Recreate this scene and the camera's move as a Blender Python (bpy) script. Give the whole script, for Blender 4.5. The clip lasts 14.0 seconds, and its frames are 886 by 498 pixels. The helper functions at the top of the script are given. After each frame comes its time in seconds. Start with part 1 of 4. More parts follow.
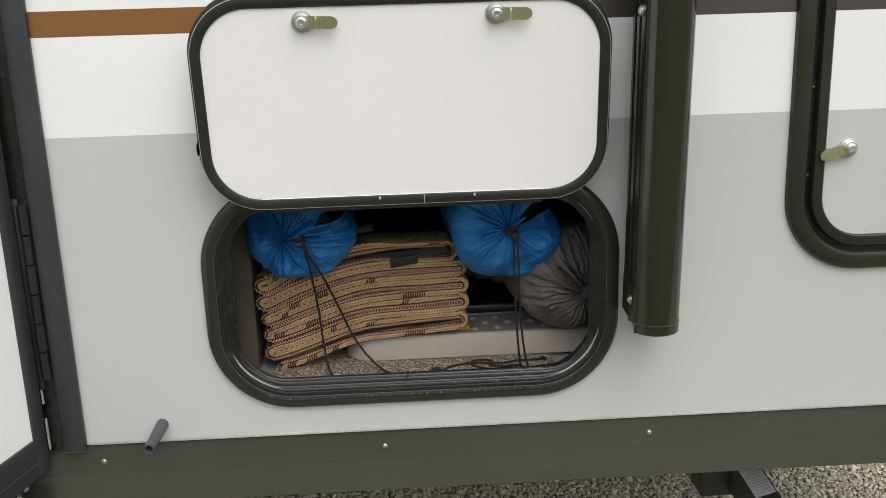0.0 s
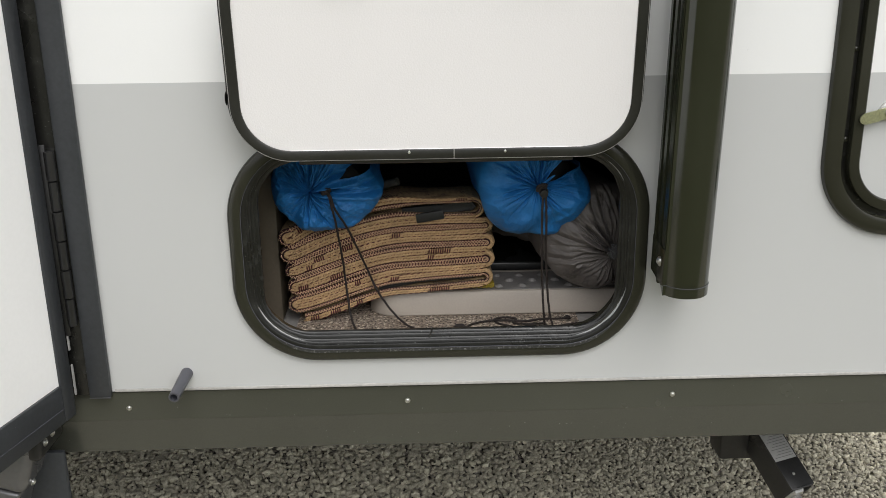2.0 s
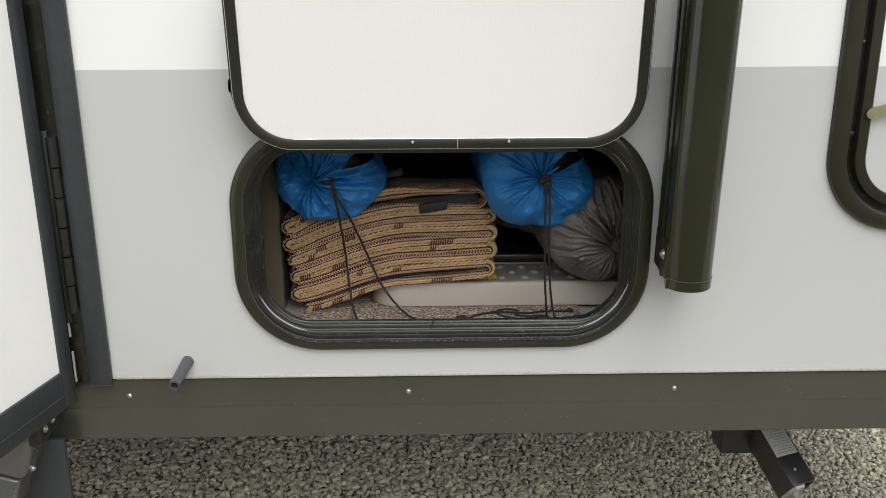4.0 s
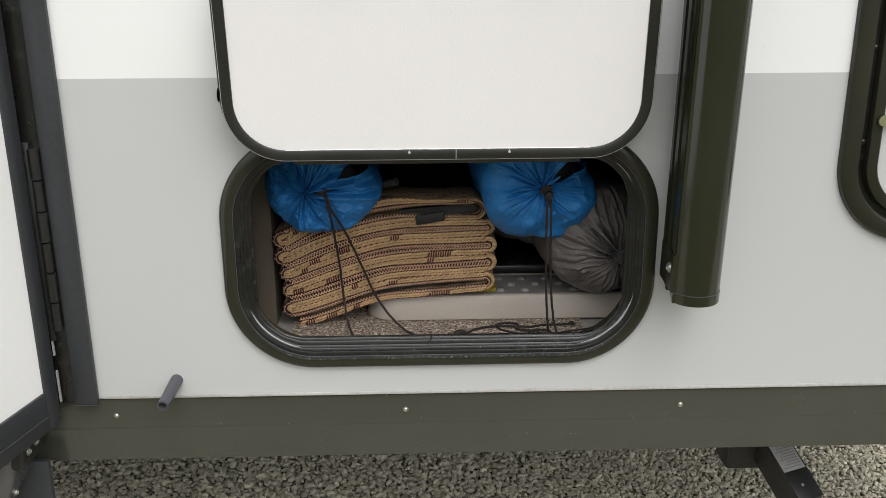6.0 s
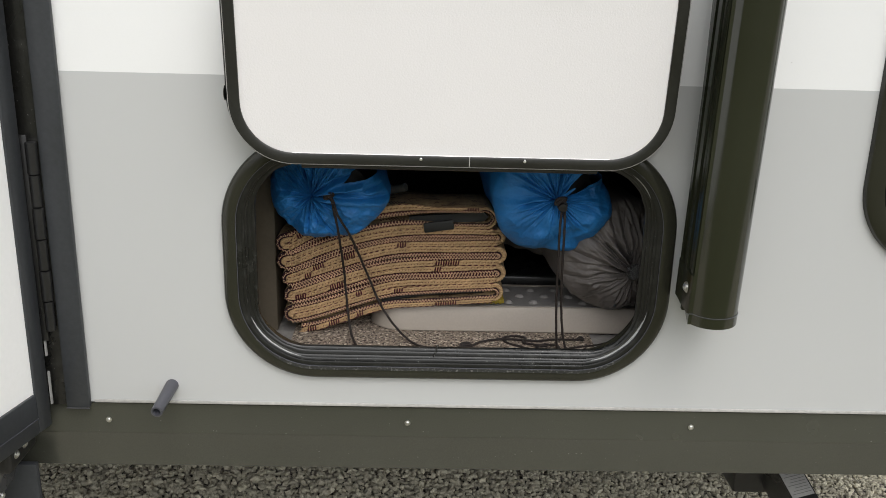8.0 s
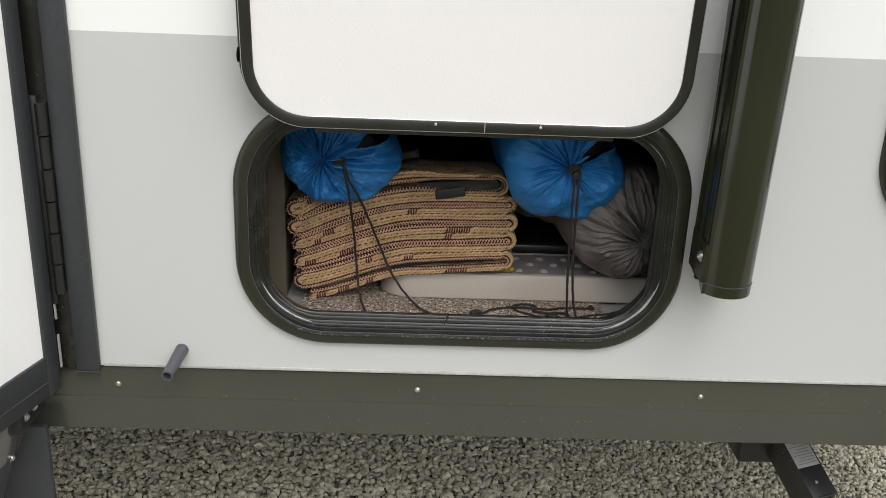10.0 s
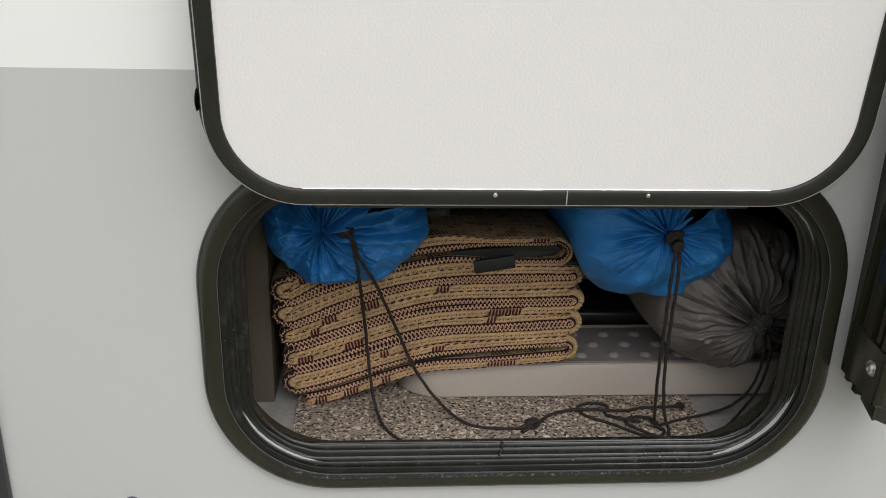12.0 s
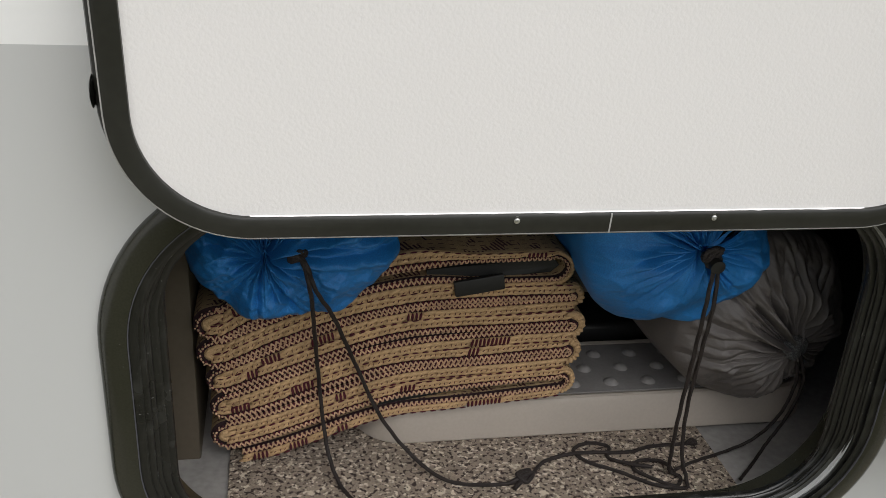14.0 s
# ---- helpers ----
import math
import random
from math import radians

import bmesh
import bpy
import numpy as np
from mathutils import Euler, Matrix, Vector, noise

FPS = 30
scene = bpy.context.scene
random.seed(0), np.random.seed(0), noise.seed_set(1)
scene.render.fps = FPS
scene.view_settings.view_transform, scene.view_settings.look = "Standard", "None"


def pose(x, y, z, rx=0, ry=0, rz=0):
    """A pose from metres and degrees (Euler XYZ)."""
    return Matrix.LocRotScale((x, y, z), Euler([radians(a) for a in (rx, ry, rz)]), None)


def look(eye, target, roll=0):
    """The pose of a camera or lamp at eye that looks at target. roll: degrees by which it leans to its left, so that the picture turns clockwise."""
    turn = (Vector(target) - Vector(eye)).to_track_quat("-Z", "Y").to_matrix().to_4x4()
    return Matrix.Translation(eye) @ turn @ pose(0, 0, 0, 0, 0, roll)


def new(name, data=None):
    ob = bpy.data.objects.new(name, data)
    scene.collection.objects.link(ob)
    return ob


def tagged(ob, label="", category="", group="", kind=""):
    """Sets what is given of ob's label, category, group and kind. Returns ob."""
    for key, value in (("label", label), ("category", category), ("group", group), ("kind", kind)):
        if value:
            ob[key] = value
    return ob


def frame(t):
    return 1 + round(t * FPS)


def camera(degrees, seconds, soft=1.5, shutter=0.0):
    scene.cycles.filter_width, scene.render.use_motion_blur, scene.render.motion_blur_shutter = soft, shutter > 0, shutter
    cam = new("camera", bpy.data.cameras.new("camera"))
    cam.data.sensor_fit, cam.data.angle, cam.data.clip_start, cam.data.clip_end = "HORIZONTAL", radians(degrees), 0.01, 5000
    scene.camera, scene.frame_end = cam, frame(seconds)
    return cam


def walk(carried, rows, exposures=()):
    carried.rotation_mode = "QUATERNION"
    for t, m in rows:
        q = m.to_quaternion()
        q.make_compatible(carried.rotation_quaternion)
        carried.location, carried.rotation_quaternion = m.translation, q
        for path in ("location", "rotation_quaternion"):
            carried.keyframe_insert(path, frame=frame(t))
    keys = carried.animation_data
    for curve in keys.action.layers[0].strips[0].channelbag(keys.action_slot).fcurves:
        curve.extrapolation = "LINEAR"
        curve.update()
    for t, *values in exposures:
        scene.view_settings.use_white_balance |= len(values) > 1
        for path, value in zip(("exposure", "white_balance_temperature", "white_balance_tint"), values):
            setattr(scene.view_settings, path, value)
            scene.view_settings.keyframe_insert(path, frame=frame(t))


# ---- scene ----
cam = camera(52.0, 14.0, soft=0.5)
PATH = [
    (0, (-0.043, -1.353, 1.343), (0.043, 0.582, 0.843), -1.8),
    (0.5, (-0.051, -1.346, 1.338), (0.002, 0.585, 0.819), -1.8),
    (1, (-0.061, -1.34, 1.346), (-0.026, 0.582, 0.793), -1.2),
    (1.5, (-0.067, -1.339, 1.343), (-0.036, 0.582, 0.786), -0.9),
    (2, (-0.06, -1.339, 1.342), (-0.012, 0.57, 0.747), -0.7),
    (2.5, (-0.057, -1.337, 1.338), (-0.002, 0.567, 0.728), -0.8),
    (5, (-0.064, -1.332, 1.337), (-0.032, 0.573, 0.727), 0.2),
    (5.5, (-0.07, -1.319, 1.338), (-0.043, 0.584, 0.721), -0.8),
    (6, (-0.063, -1.283, 1.339), (-0.01, 0.622, 0.733), -0.3),
    (6.5, (-0.054, -1.263, 1.341), (-0.006, 0.648, 0.753), 0.4),
    (7, (-0.067, -1.245, 1.344), (-0.061, 0.663, 0.746), 0.5),
    (7.5, (-0.07, -1.237, 1.342), (-0.033, 0.669, 0.737), 1.2),
    (10, (-0.096, -1.228, 1.331), (-0.036, 0.656, 0.663), 2.3),
    (10.2, (-0.096, -1.2, 1.318), (-0.097, 0.676, 0.626), 2.0),
    (10.5, (-0.144, -1.089, 1.314), (-0.113, 0.767, 0.569), 1.5),
    (10.8, (-0.219, -0.954, 1.316), (-0.007, 0.92, 0.65), 1.4),
    (11, (-0.217, -0.889, 1.329), (0.113, 0.939, 0.589), 0.9),
    (11.5, (-0.193, -0.829, 1.336), (0.063, 1.013, 0.6), 3.4),
    (12, (-0.174, -0.815, 1.335), (-0.042, 1.043, 0.606), 1.5),
    (12.5, (-0.166, -0.816, 1.341), (-0.025, 1.049, 0.634), 1.9),
    (13, (-0.175, -0.823, 1.334), (-0.01, 1.035, 0.613), 1.9),
    (13.5, (-0.182, -0.77, 1.323), (-0.019, 1.079, 0.58), 1.7),
    (14, (-0.227, -0.582, 1.309), (0.126, 1.209, 0.494), 3.4),
]
walk(cam, [(t, look(eye, target, roll)) for t, eye, target, roll in PATH], exposures=[(0, 0.26), (2.5, 0.37), (5, 0.42), (7.0, 0.31), (10.2, 0.49), (10.7, 0.43), (11.0, 0.30), (11.5, 0.29), (12, 0.22), (14, 0.16)])

# ---- world and light: overcast daylight ----
world = bpy.data.worlds.new("overcast")
scene.world = world
world.use_nodes = True
wn = world.node_tree
sky = wn.nodes.new("ShaderNodeTexSky")
sky.sky_type, sky.sun_disc = "NISHITA", False
sky.sun_elevation, sky.sun_rotation = radians(57), radians(159)
sky.air_density, sky.dust_density, sky.ozone_density = 1.0, 4.0, 1.0
grey_out = wn.nodes.new("ShaderNodeHueSaturation")
grey_out.inputs["Saturation"].default_value = 0.22
wn.links.new(sky.outputs[0], grey_out.inputs["Color"])
wn.links.new(grey_out.outputs[0], wn.nodes["Background"].inputs["Color"])
wn.nodes["Background"].inputs["Strength"].default_value = 0.14

sun_data = bpy.data.lights.new("sun", "SUN")
sun_data.energy, sun_data.angle, sun_data.color = 1.34, radians(80), (0.995, 0.998, 1.0)
sun = new("sun", sun_data)
sun.matrix_world = look((1.4, -3.6, 6.0), (0, 0, 0))


# ---- materials ----
def shader(name, color, rough=0.5, metal=0.0, var=0.12, coarse=6.0, fine=160.0, bump=0.15, depth=0.0006, spec=0.5, tint=None):
    """A surface with variation at a coarse and a fine scale, and a fine relief."""
    m = bpy.data.materials.new(name)
    m.use_nodes = True
    n, l = m.node_tree.nodes, m.node_tree.links
    b = n["Principled BSDF"]
    tc = n.new("ShaderNodeTexCoord")
    a = n.new("ShaderNodeTexNoise"); a.inputs["Scale"].default_value = coarse; a.inputs["Detail"].default_value = 5
    f = n.new("ShaderNodeTexNoise"); f.inputs["Scale"].default_value = fine; f.inputs["Detail"].default_value = 3
    for q in (a, f):
        l.new(tc.outputs["Object"], q.inputs["Vector"])
    add = n.new("ShaderNodeMath"); add.operation = "ADD"
    l.new(a.outputs["Fac"], add.inputs[0]); l.new(f.outputs["Fac"], add.inputs[1])
    rng = n.new("ShaderNodeMapRange")
    rng.inputs["From Min"].default_value, rng.inputs["From Max"].default_value = 0.65, 1.35
    l.new(add.outputs[0], rng.inputs["Value"])
    mix = n.new("ShaderNodeMix"); mix.data_type = "RGBA"
    lo = [c * (1 - var) for c in color]
    hi = [min(1, c * (1 + var)) for c in (tint or color)]
    mix.inputs["A"].default_value, mix.inputs["B"].default_value = (*lo, 1), (*hi, 1)
    l.new(rng.outputs[0], mix.inputs["Factor"]); l.new(mix.outputs["Result"], b.inputs["Base Color"])
    rr = n.new("ShaderNodeMapRange")
    rr.inputs["From Min"].default_value, rr.inputs["From Max"].default_value = 0.3, 0.7
    rr.inputs["To Min"].default_value, rr.inputs["To Max"].default_value = max(0.03, rough - 0.08), min(1, rough + 0.08)
    l.new(a.outputs["Fac"], rr.inputs["Value"]); l.new(rr.outputs[0], b.inputs["Roughness"])
    b.inputs["Metallic"].default_value, b.inputs["Specular IOR Level"].default_value = metal, spec
    if bump:
        bp = n.new("ShaderNodeBump"); bp.inputs["Strength"].default_value, bp.inputs["Distance"].default_value = bump, depth
        l.new(f.outputs["Fac"], bp.inputs["Height"]); l.new(bp.outputs[0], b.inputs["Normal"])
    m["mix"] = mix.name
    return m


def speckled(m, color, scale, low, high):
    """Adds specks of a second colour, by a noise of its own, over a shader()'s colour."""
    n, l = m.node_tree.nodes, m.node_tree.links
    b, base = n["Principled BSDF"], n[m["mix"]]
    tc = n.new("ShaderNodeTexCoord")
    v = n.new("ShaderNodeTexNoise"); v.inputs["Scale"].default_value = scale; v.inputs["Detail"].default_value = 2
    l.new(tc.outputs["Object"], v.inputs["Vector"])
    r = n.new("ShaderNodeMapRange"); r.inputs["From Min"].default_value, r.inputs["From Max"].default_value = low, high
    l.new(v.outputs["Fac"], r.inputs["Value"])
    mx = n.new("ShaderNodeMix"); mx.data_type = "RGBA"
    l.new(r.outputs[0], mx.inputs["Factor"]); l.new(base.outputs["Result"], mx.inputs["A"])
    mx.inputs["B"].default_value = (*color, 1)
    l.new(mx.outputs["Result"], b.inputs["Base Color"])
    m["mix"] = mx.name
    return m


WHITE = (0.785, 0.789, 0.779)
GREY = (0.494, 0.500, 0.493)
M_black_trim = speckled(shader("black_trim", (0.024, 0.024, 0.017), 0.17, var=0.25, bump=0.1, fine=700), (0.12, 0.12, 0.11), 420, 0.74, 0.80)
M_rubber = speckled(shader("rubber", (0.011, 0.011, 0.010), 0.29, var=0.4, bump=0.4, fine=240, spec=0.5), (0.026, 0.026, 0.024), 48, 0.54, 0.74)
speckled(M_rubber, (0.20, 0.20, 0.19), 260, 0.70, 0.78)
M_dusty = speckled(shader("dusty_rubber", (0.014, 0.014, 0.012), 0.5, var=0.4, fine=300), (0.16, 0.155, 0.145), 300, 0.55, 0.72)
M_door_white = shader("door_white", (0.79, 0.772, 0.763), 0.5, var=0.015, coarse=3, fine=420, bump=0.5, depth=0.0006)
M_arm = shader("arm_paint", (0.017, 0.019, 0.011), 0.17, var=0.2, bump=0.05, fine=700, spec=0.9)
M_hatch_rim = shader("hatch_rim", (0.018, 0.018, 0.015), 0.38, var=0.25)
M_skirt = speckled(shader("skirt_paint", (0.054, 0.055, 0.044), 0.2, metal=0.0, var=0.15, coarse=4, fine=500, bump=0.1, spec=0.8), (0.2, 0.2, 0.19), 260, 0.74, 0.80)
M_steel = shader("zinc_steel", (0.62, 0.62, 0.60), 0.34, metal=1.0, var=0.2, fine=400)
M_brass = shader("yellow_zinc", (0.62, 0.63, 0.42), 0.30, metal=1.0, var=0.2, fine=400)
M_trim_grey = speckled(shader("trim_paint", (0.035, 0.038, 0.042), 0.4, var=0.2, bump=0.1), (0.14, 0.14, 0.14), 300, 0.76, 0.8)
M_pvc = shader("grey_pvc", (0.065, 0.066, 0.078), 0.4, var=0.1)
M_blue = shader("blue_nylon", (0.012, 0.135, 0.39), 0.56, var=0.25, coarse=14, fine=900, bump=0.25, depth=0.0004, tint=(0.016, 0.175, 0.47))
M_greybag = shader("grey_nylon", (0.112, 0.099, 0.092), 0.5, var=0.2, coarse=14, fine=900, bump=0.25, depth=0.0004)
M_cord = shader("black_cord", (0.018, 0.012, 0.010), 0.7, var=0.4, fine=900, bump=0.8, depth=0.001)
M_mesh = speckled(shader("black_webbing", (0.05, 0.05, 0.05), 0.5, var=0.3), (0.16, 0.16, 0.16), 700, 0.50, 0.58)
M_carpet = speckled(speckled(shader("carpet_pile", (0.31, 0.25, 0.195), 0.95, var=0.3, coarse=60, fine=450, bump=1.0, depth=0.004), (0.05, 0.032, 0.026), 235, 0.53, 0.59), (0.66, 0.57, 0.46), 210, 0.57, 0.63)
M_floor = shader("vinyl_floor", (0.34, 0.325, 0.31), 0.6, var=0.2, coarse=14, fine=130)
M_partition = shader("beige_board", (0.115, 0.094, 0.066), 0.6, var=0.1)
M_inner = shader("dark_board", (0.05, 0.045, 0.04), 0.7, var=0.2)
M_stool = shader("beige_plastic", (0.43, 0.38, 0.325), 0.5, var=0.05, coarse=8, fine=300)
M_stool_top = shader("grey_plastic", (0.27, 0.255, 0.245), 0.5, var=0.1, coarse=20, fine=300)
M_case = shader("black_plastic", (0.02, 0.02, 0.02), 0.28, var=0.2)
M_yellow = shader("yellow_plastic", (0.30, 0.22, 0.02), 0.5, var=0.25)
M_rod = shader("worn_grey_plastic", (0.07, 0.067, 0.06), 0.5, var=0.3, coarse=40)
M_label = shader("silver_label", (0.38, 0.375, 0.36), 0.4, var=0.12)
M_ink = shader("dark_ink", (0.16, 0.16, 0.155), 0.6)
M_jack = shader("jack_enamel", (0.014, 0.014, 0.014), 0.3, var=0.3)
M_nut = shader("dull_zinc", (0.42, 0.42, 0.40), 0.35, metal=0.8, var=0.3, coarse=30, fine=300)
M_step = shader("step_enamel", (0.17, 0.17, 0.175), 0.24, metal=0.6, var=0.08)
M_tan = shader("tan_yarn", (0.515, 0.338, 0.175), 0.85, var=0.22, coarse=40, fine=900, bump=0.7, depth=0.0015)
M_pink = shader("faded_yarn", (0.58, 0.375, 0.235), 0.85, var=0.3, coarse=60, fine=900, bump=0.7, depth=0.0015)
M_binding = shader("edge_binding", (0.018, 0.005, 0.006), 0.9, var=0.4, coarse=80, fine=900, bump=0.6, depth=0.001)
M_maroon = shader("maroon_yarn", (0.075, 0.008, 0.016), 0.85, var=0.4, coarse=60, fine=900, bump=0.7, depth=0.0015)
M_strap = shader("black_strap", (0.012, 0.012, 0.011), 0.6, var=0.3, fine=800)
M_trailer = shader("trailer_white", WHITE, 0.4, var=0.03)
M_entry_white = shader("entry_door_white", (0.87, 0.87, 0.86), 0.4, var=0.02)
M_bead = shader("sealant", (0.42, 0.41, 0.39), 0.6, var=0.2)
M_gap = shader("light_gap", (0.34, 0.34, 0.33), 0.6)


def wall_paint():
    """White siding with a grey lower field, and a brown and a dark band above."""
    m = shader("siding", WHITE, 0.34, var=0.008, coarse=1.3, fine=300, bump=0.0)
    n, l = m.node_tree.nodes, m.node_tree.links
    b = n["Principled BSDF"]
    geo = n.new("ShaderNodeNewGeometry")
    sep = n.new("ShaderNodeSeparateXYZ")
    l.new(geo.outputs["Position"], sep.inputs[0])

    def test(axis, op, value):
        q = n.new("ShaderNodeMath"); q.operation = op; q.inputs[1].default_value = value
        l.new(sep.outputs[axis], q.inputs[0])
        return q.outputs[0]

    def both(p, q):
        r = n.new("ShaderNodeMath"); r.operation = "MULTIPLY"
        l.new(p, r.inputs[0]); l.new(q, r.inputs[1])
        return r.outputs[0]

    def over(color, fac):
        mx = n.new("ShaderNodeMix"); mx.data_type = "RGBA"
        l.new(n[m["mix"]].outputs["Result"], mx.inputs["A"]); mx.inputs["B"].default_value = (*color, 1)
        l.new(fac, mx.inputs["Factor"]); l.new(mx.outputs["Result"], b.inputs["Base Color"])
        m["mix"] = mx.name

    over(GREY, test("Z", "LESS_THAN", 1.185))
    over((0.20, 0.085, 0.022), both(both(test("Z", "GREATER_THAN", 1.328), test("Z", "LESS_THAN", 1.364)), test("X", "LESS_THAN", -0.03)))
    over((0.055, 0.045, 0.042), both(both(test("Z", "GREATER_THAN", 1.331), test("Z", "LESS_THAN", 1.45)), test("X", "GREATER_THAN", -0.03)))
    speckled(m, (0.12, 0.10, 0.08), 120, 0.80, 0.81)
    return m


M_wall = wall_paint()


def ground_cover():
    """Gravel by the trailer, rough grass farther out."""
    m = speckled(shader("ground_cover", (0.36, 0.33, 0.285), 0.9, var=0.5, coarse=30, fine=120, bump=1.0, depth=0.01), (0.05, 0.045, 0.04), 90, 0.5, 0.62)
    n, l = m.node_tree.nodes, m.node_tree.links
    geo = n.new("ShaderNodeNewGeometry")
    sep = n.new("ShaderNodeSeparateXYZ")
    l.new(geo.outputs["Position"], sep.inputs[0])
    ns = n.new("ShaderNodeTexNoise"); ns.inputs["Scale"].default_value = 4
    l.new(geo.outputs["Position"], ns.inputs["Vector"])
    ad = n.new("ShaderNodeMath"); ad.operation = "MULTIPLY_ADD"; ad.inputs[1].default_value = 0.5
    l.new(ns.outputs["Fac"], ad.inputs[0]); l.new(sep.outputs["Y"], ad.inputs[2])
    r = n.new("ShaderNodeMapRange")
    r.inputs["From Min"].default_value, r.inputs["From Max"].default_value = -0.85, -1.0
    l.new(ad.outputs[0], r.inputs["Value"])
    mx = n.new("ShaderNodeMix"); mx.data_type = "RGBA"
    l.new(n[m["mix"]].outputs["Result"], mx.inputs["A"]); mx.inputs["B"].default_value = (0.085, 0.085, 0.025, 1)
    l.new(r.outputs[0], mx.inputs["Factor"]); l.new(mx.outputs["Result"], n["Principled BSDF"].inputs["Base Color"])
    return m


M_ground = ground_cover()


def gravel_stone():
    """Broken limestone, each stone with a tone of its own."""
    m = shader("gravel_stone", (0.54, 0.515, 0.42), 0.9, var=0.2, coarse=30, fine=300, bump=0.6, depth=0.002)
    n, l = m.node_tree.nodes, m.node_tree.links
    geo = n.new("ShaderNodeNewGeometry")
    ramp = n.new("ShaderNodeValToRGB")
    ramp.color_ramp.elements[0].color, ramp.color_ramp.elements[1].color = (0.66, 0.64, 0.61, 1), (1.10, 1.08, 1.02, 1)
    l.new(geo.outputs["Random Per Island"], ramp.inputs["Fac"])
    mx = n.new("ShaderNodeMix"); mx.data_type, mx.blend_type = "RGBA", "MULTIPLY"
    mx.inputs["Factor"].default_value = 1
    l.new(n[m["mix"]].outputs["Result"], mx.inputs["A"]); l.new(ramp.outputs["Color"], mx.inputs["B"])
    l.new(mx.outputs["Result"], n["Principled BSDF"].inputs["Base Color"])
    return m


M_gravel = gravel_stone()


# ---- mesh tools ----
def part(name, bm, material, parent=None, label="", smooth=True, at=None):
    """Links a bmesh as one object, under a thing or a part."""
    me = bpy.data.meshes.new(name)
    bmesh.ops.recalc_face_normals(bm, faces=bm.faces)
    bm.to_mesh(me)
    bm.free()
    me.materials.append(material)
    if smooth:
        me.shade_smooth()
        me.set_sharp_from_angle(angle=radians(38))
    ob = new(name, me)
    if at is not None:
        ob.matrix_basis = at
    if parent:
        ob.parent = parent
    if label:
        ob["label"] = label
    return ob


def thing(name, label, category, group="", kind="", at=None):
    ob = new(name)
    ob.empty_display_size = 0.05
    if at is not None:
        ob.matrix_basis = at
    return tagged(ob, label, category, group, kind)


def box(x0, x1, y0, y1, z0, z1, bevel=0.0, segments=2, bm=None):
    own = bmesh.new()
    bmesh.ops.create_cube(own, size=1)
    for v in own.verts:
        v.co = Vector(((x0 + x1) / 2 + v.co.x * (x1 - x0), (y0 + y1) / 2 + v.co.y * (y1 - y0), (z0 + z1) / 2 + v.co.z * (z1 - z0)))
    if bevel:
        bmesh.ops.bevel(own, geom=own.edges[:], offset=bevel, segments=segments, profile=0.5, affect="EDGES")
    if bm is None:
        return own
    me = bpy.data.meshes.new("tmp")
    own.to_mesh(me); own.free()
    bm.from_mesh(me); bpy.data.meshes.remove(me)
    return bm


def lathe(profile, steps=24, m=Matrix()):
    """Turns (radius, height) pairs round z, then moves by m."""
    bm = bmesh.new()
    rings = [[bm.verts.new(m @ Vector((r * math.cos(2 * math.pi * i / steps), r * math.sin(2 * math.pi * i / steps), h))) for i in range(steps)] for r, h in profile]
    for a, b in zip(rings, rings[1:]):
        for i in range(steps):
            j = (i + 1) % steps
            bm.faces.new((a[i], a[j], b[j], b[i]))
    for ring in (rings[0], rings[-1]):
        bm.faces.new(ring)
    return bm


def rounded_loop(x0, x1, z0, z1, r, steps=14):
    """Points round a rounded rectangle in x and z, with outward normals."""
    out = []
    for cx, cz, a0 in ((x1 - r, z1 - r, 0), (x0 + r, z1 - r, 90), (x0 + r, z0 + r, 180), (x1 - r, z0 + r, 270)):
        for i in range(steps + 1):
            a = radians(a0 + 90 * i / steps)
            out.append((cx + r * math.cos(a), cz + r * math.sin(a), math.cos(a), math.sin(a)))
    return out


def swept_frame(loop, profile, closed=False):
    """Sweeps (inset, y) pairs round a rounded loop."""
    bm = bmesh.new()
    rings = [[bm.verts.new((x - nx * d, y, z - nz * d)) for d, y in profile] for x, z, nx, nz in loop]
    k = len(profile)
    for a, b in zip(rings, rings[1:] + rings[:1]):
        for i in range(k if closed else k - 1):
            j = (i + 1) % k
            bm.faces.new((a[i], a[j], b[j], b[i]))
    return bm


def slab(loop, y0, y1):
    """A plate in the shape of a loop, from y0 (front) to y1."""
    bm = bmesh.new()
    f = [bm.verts.new((p[0], y0, p[1])) for p in loop]
    b = [bm.verts.new((p[0], y1, p[1])) for p in loop]
    bm.faces.new(f); bm.faces.new(b)
    for i in range(len(f)):
        j = (i + 1) % len(f)
        bm.faces.new((f[i], f[j], b[j], b[i]))
    return bm


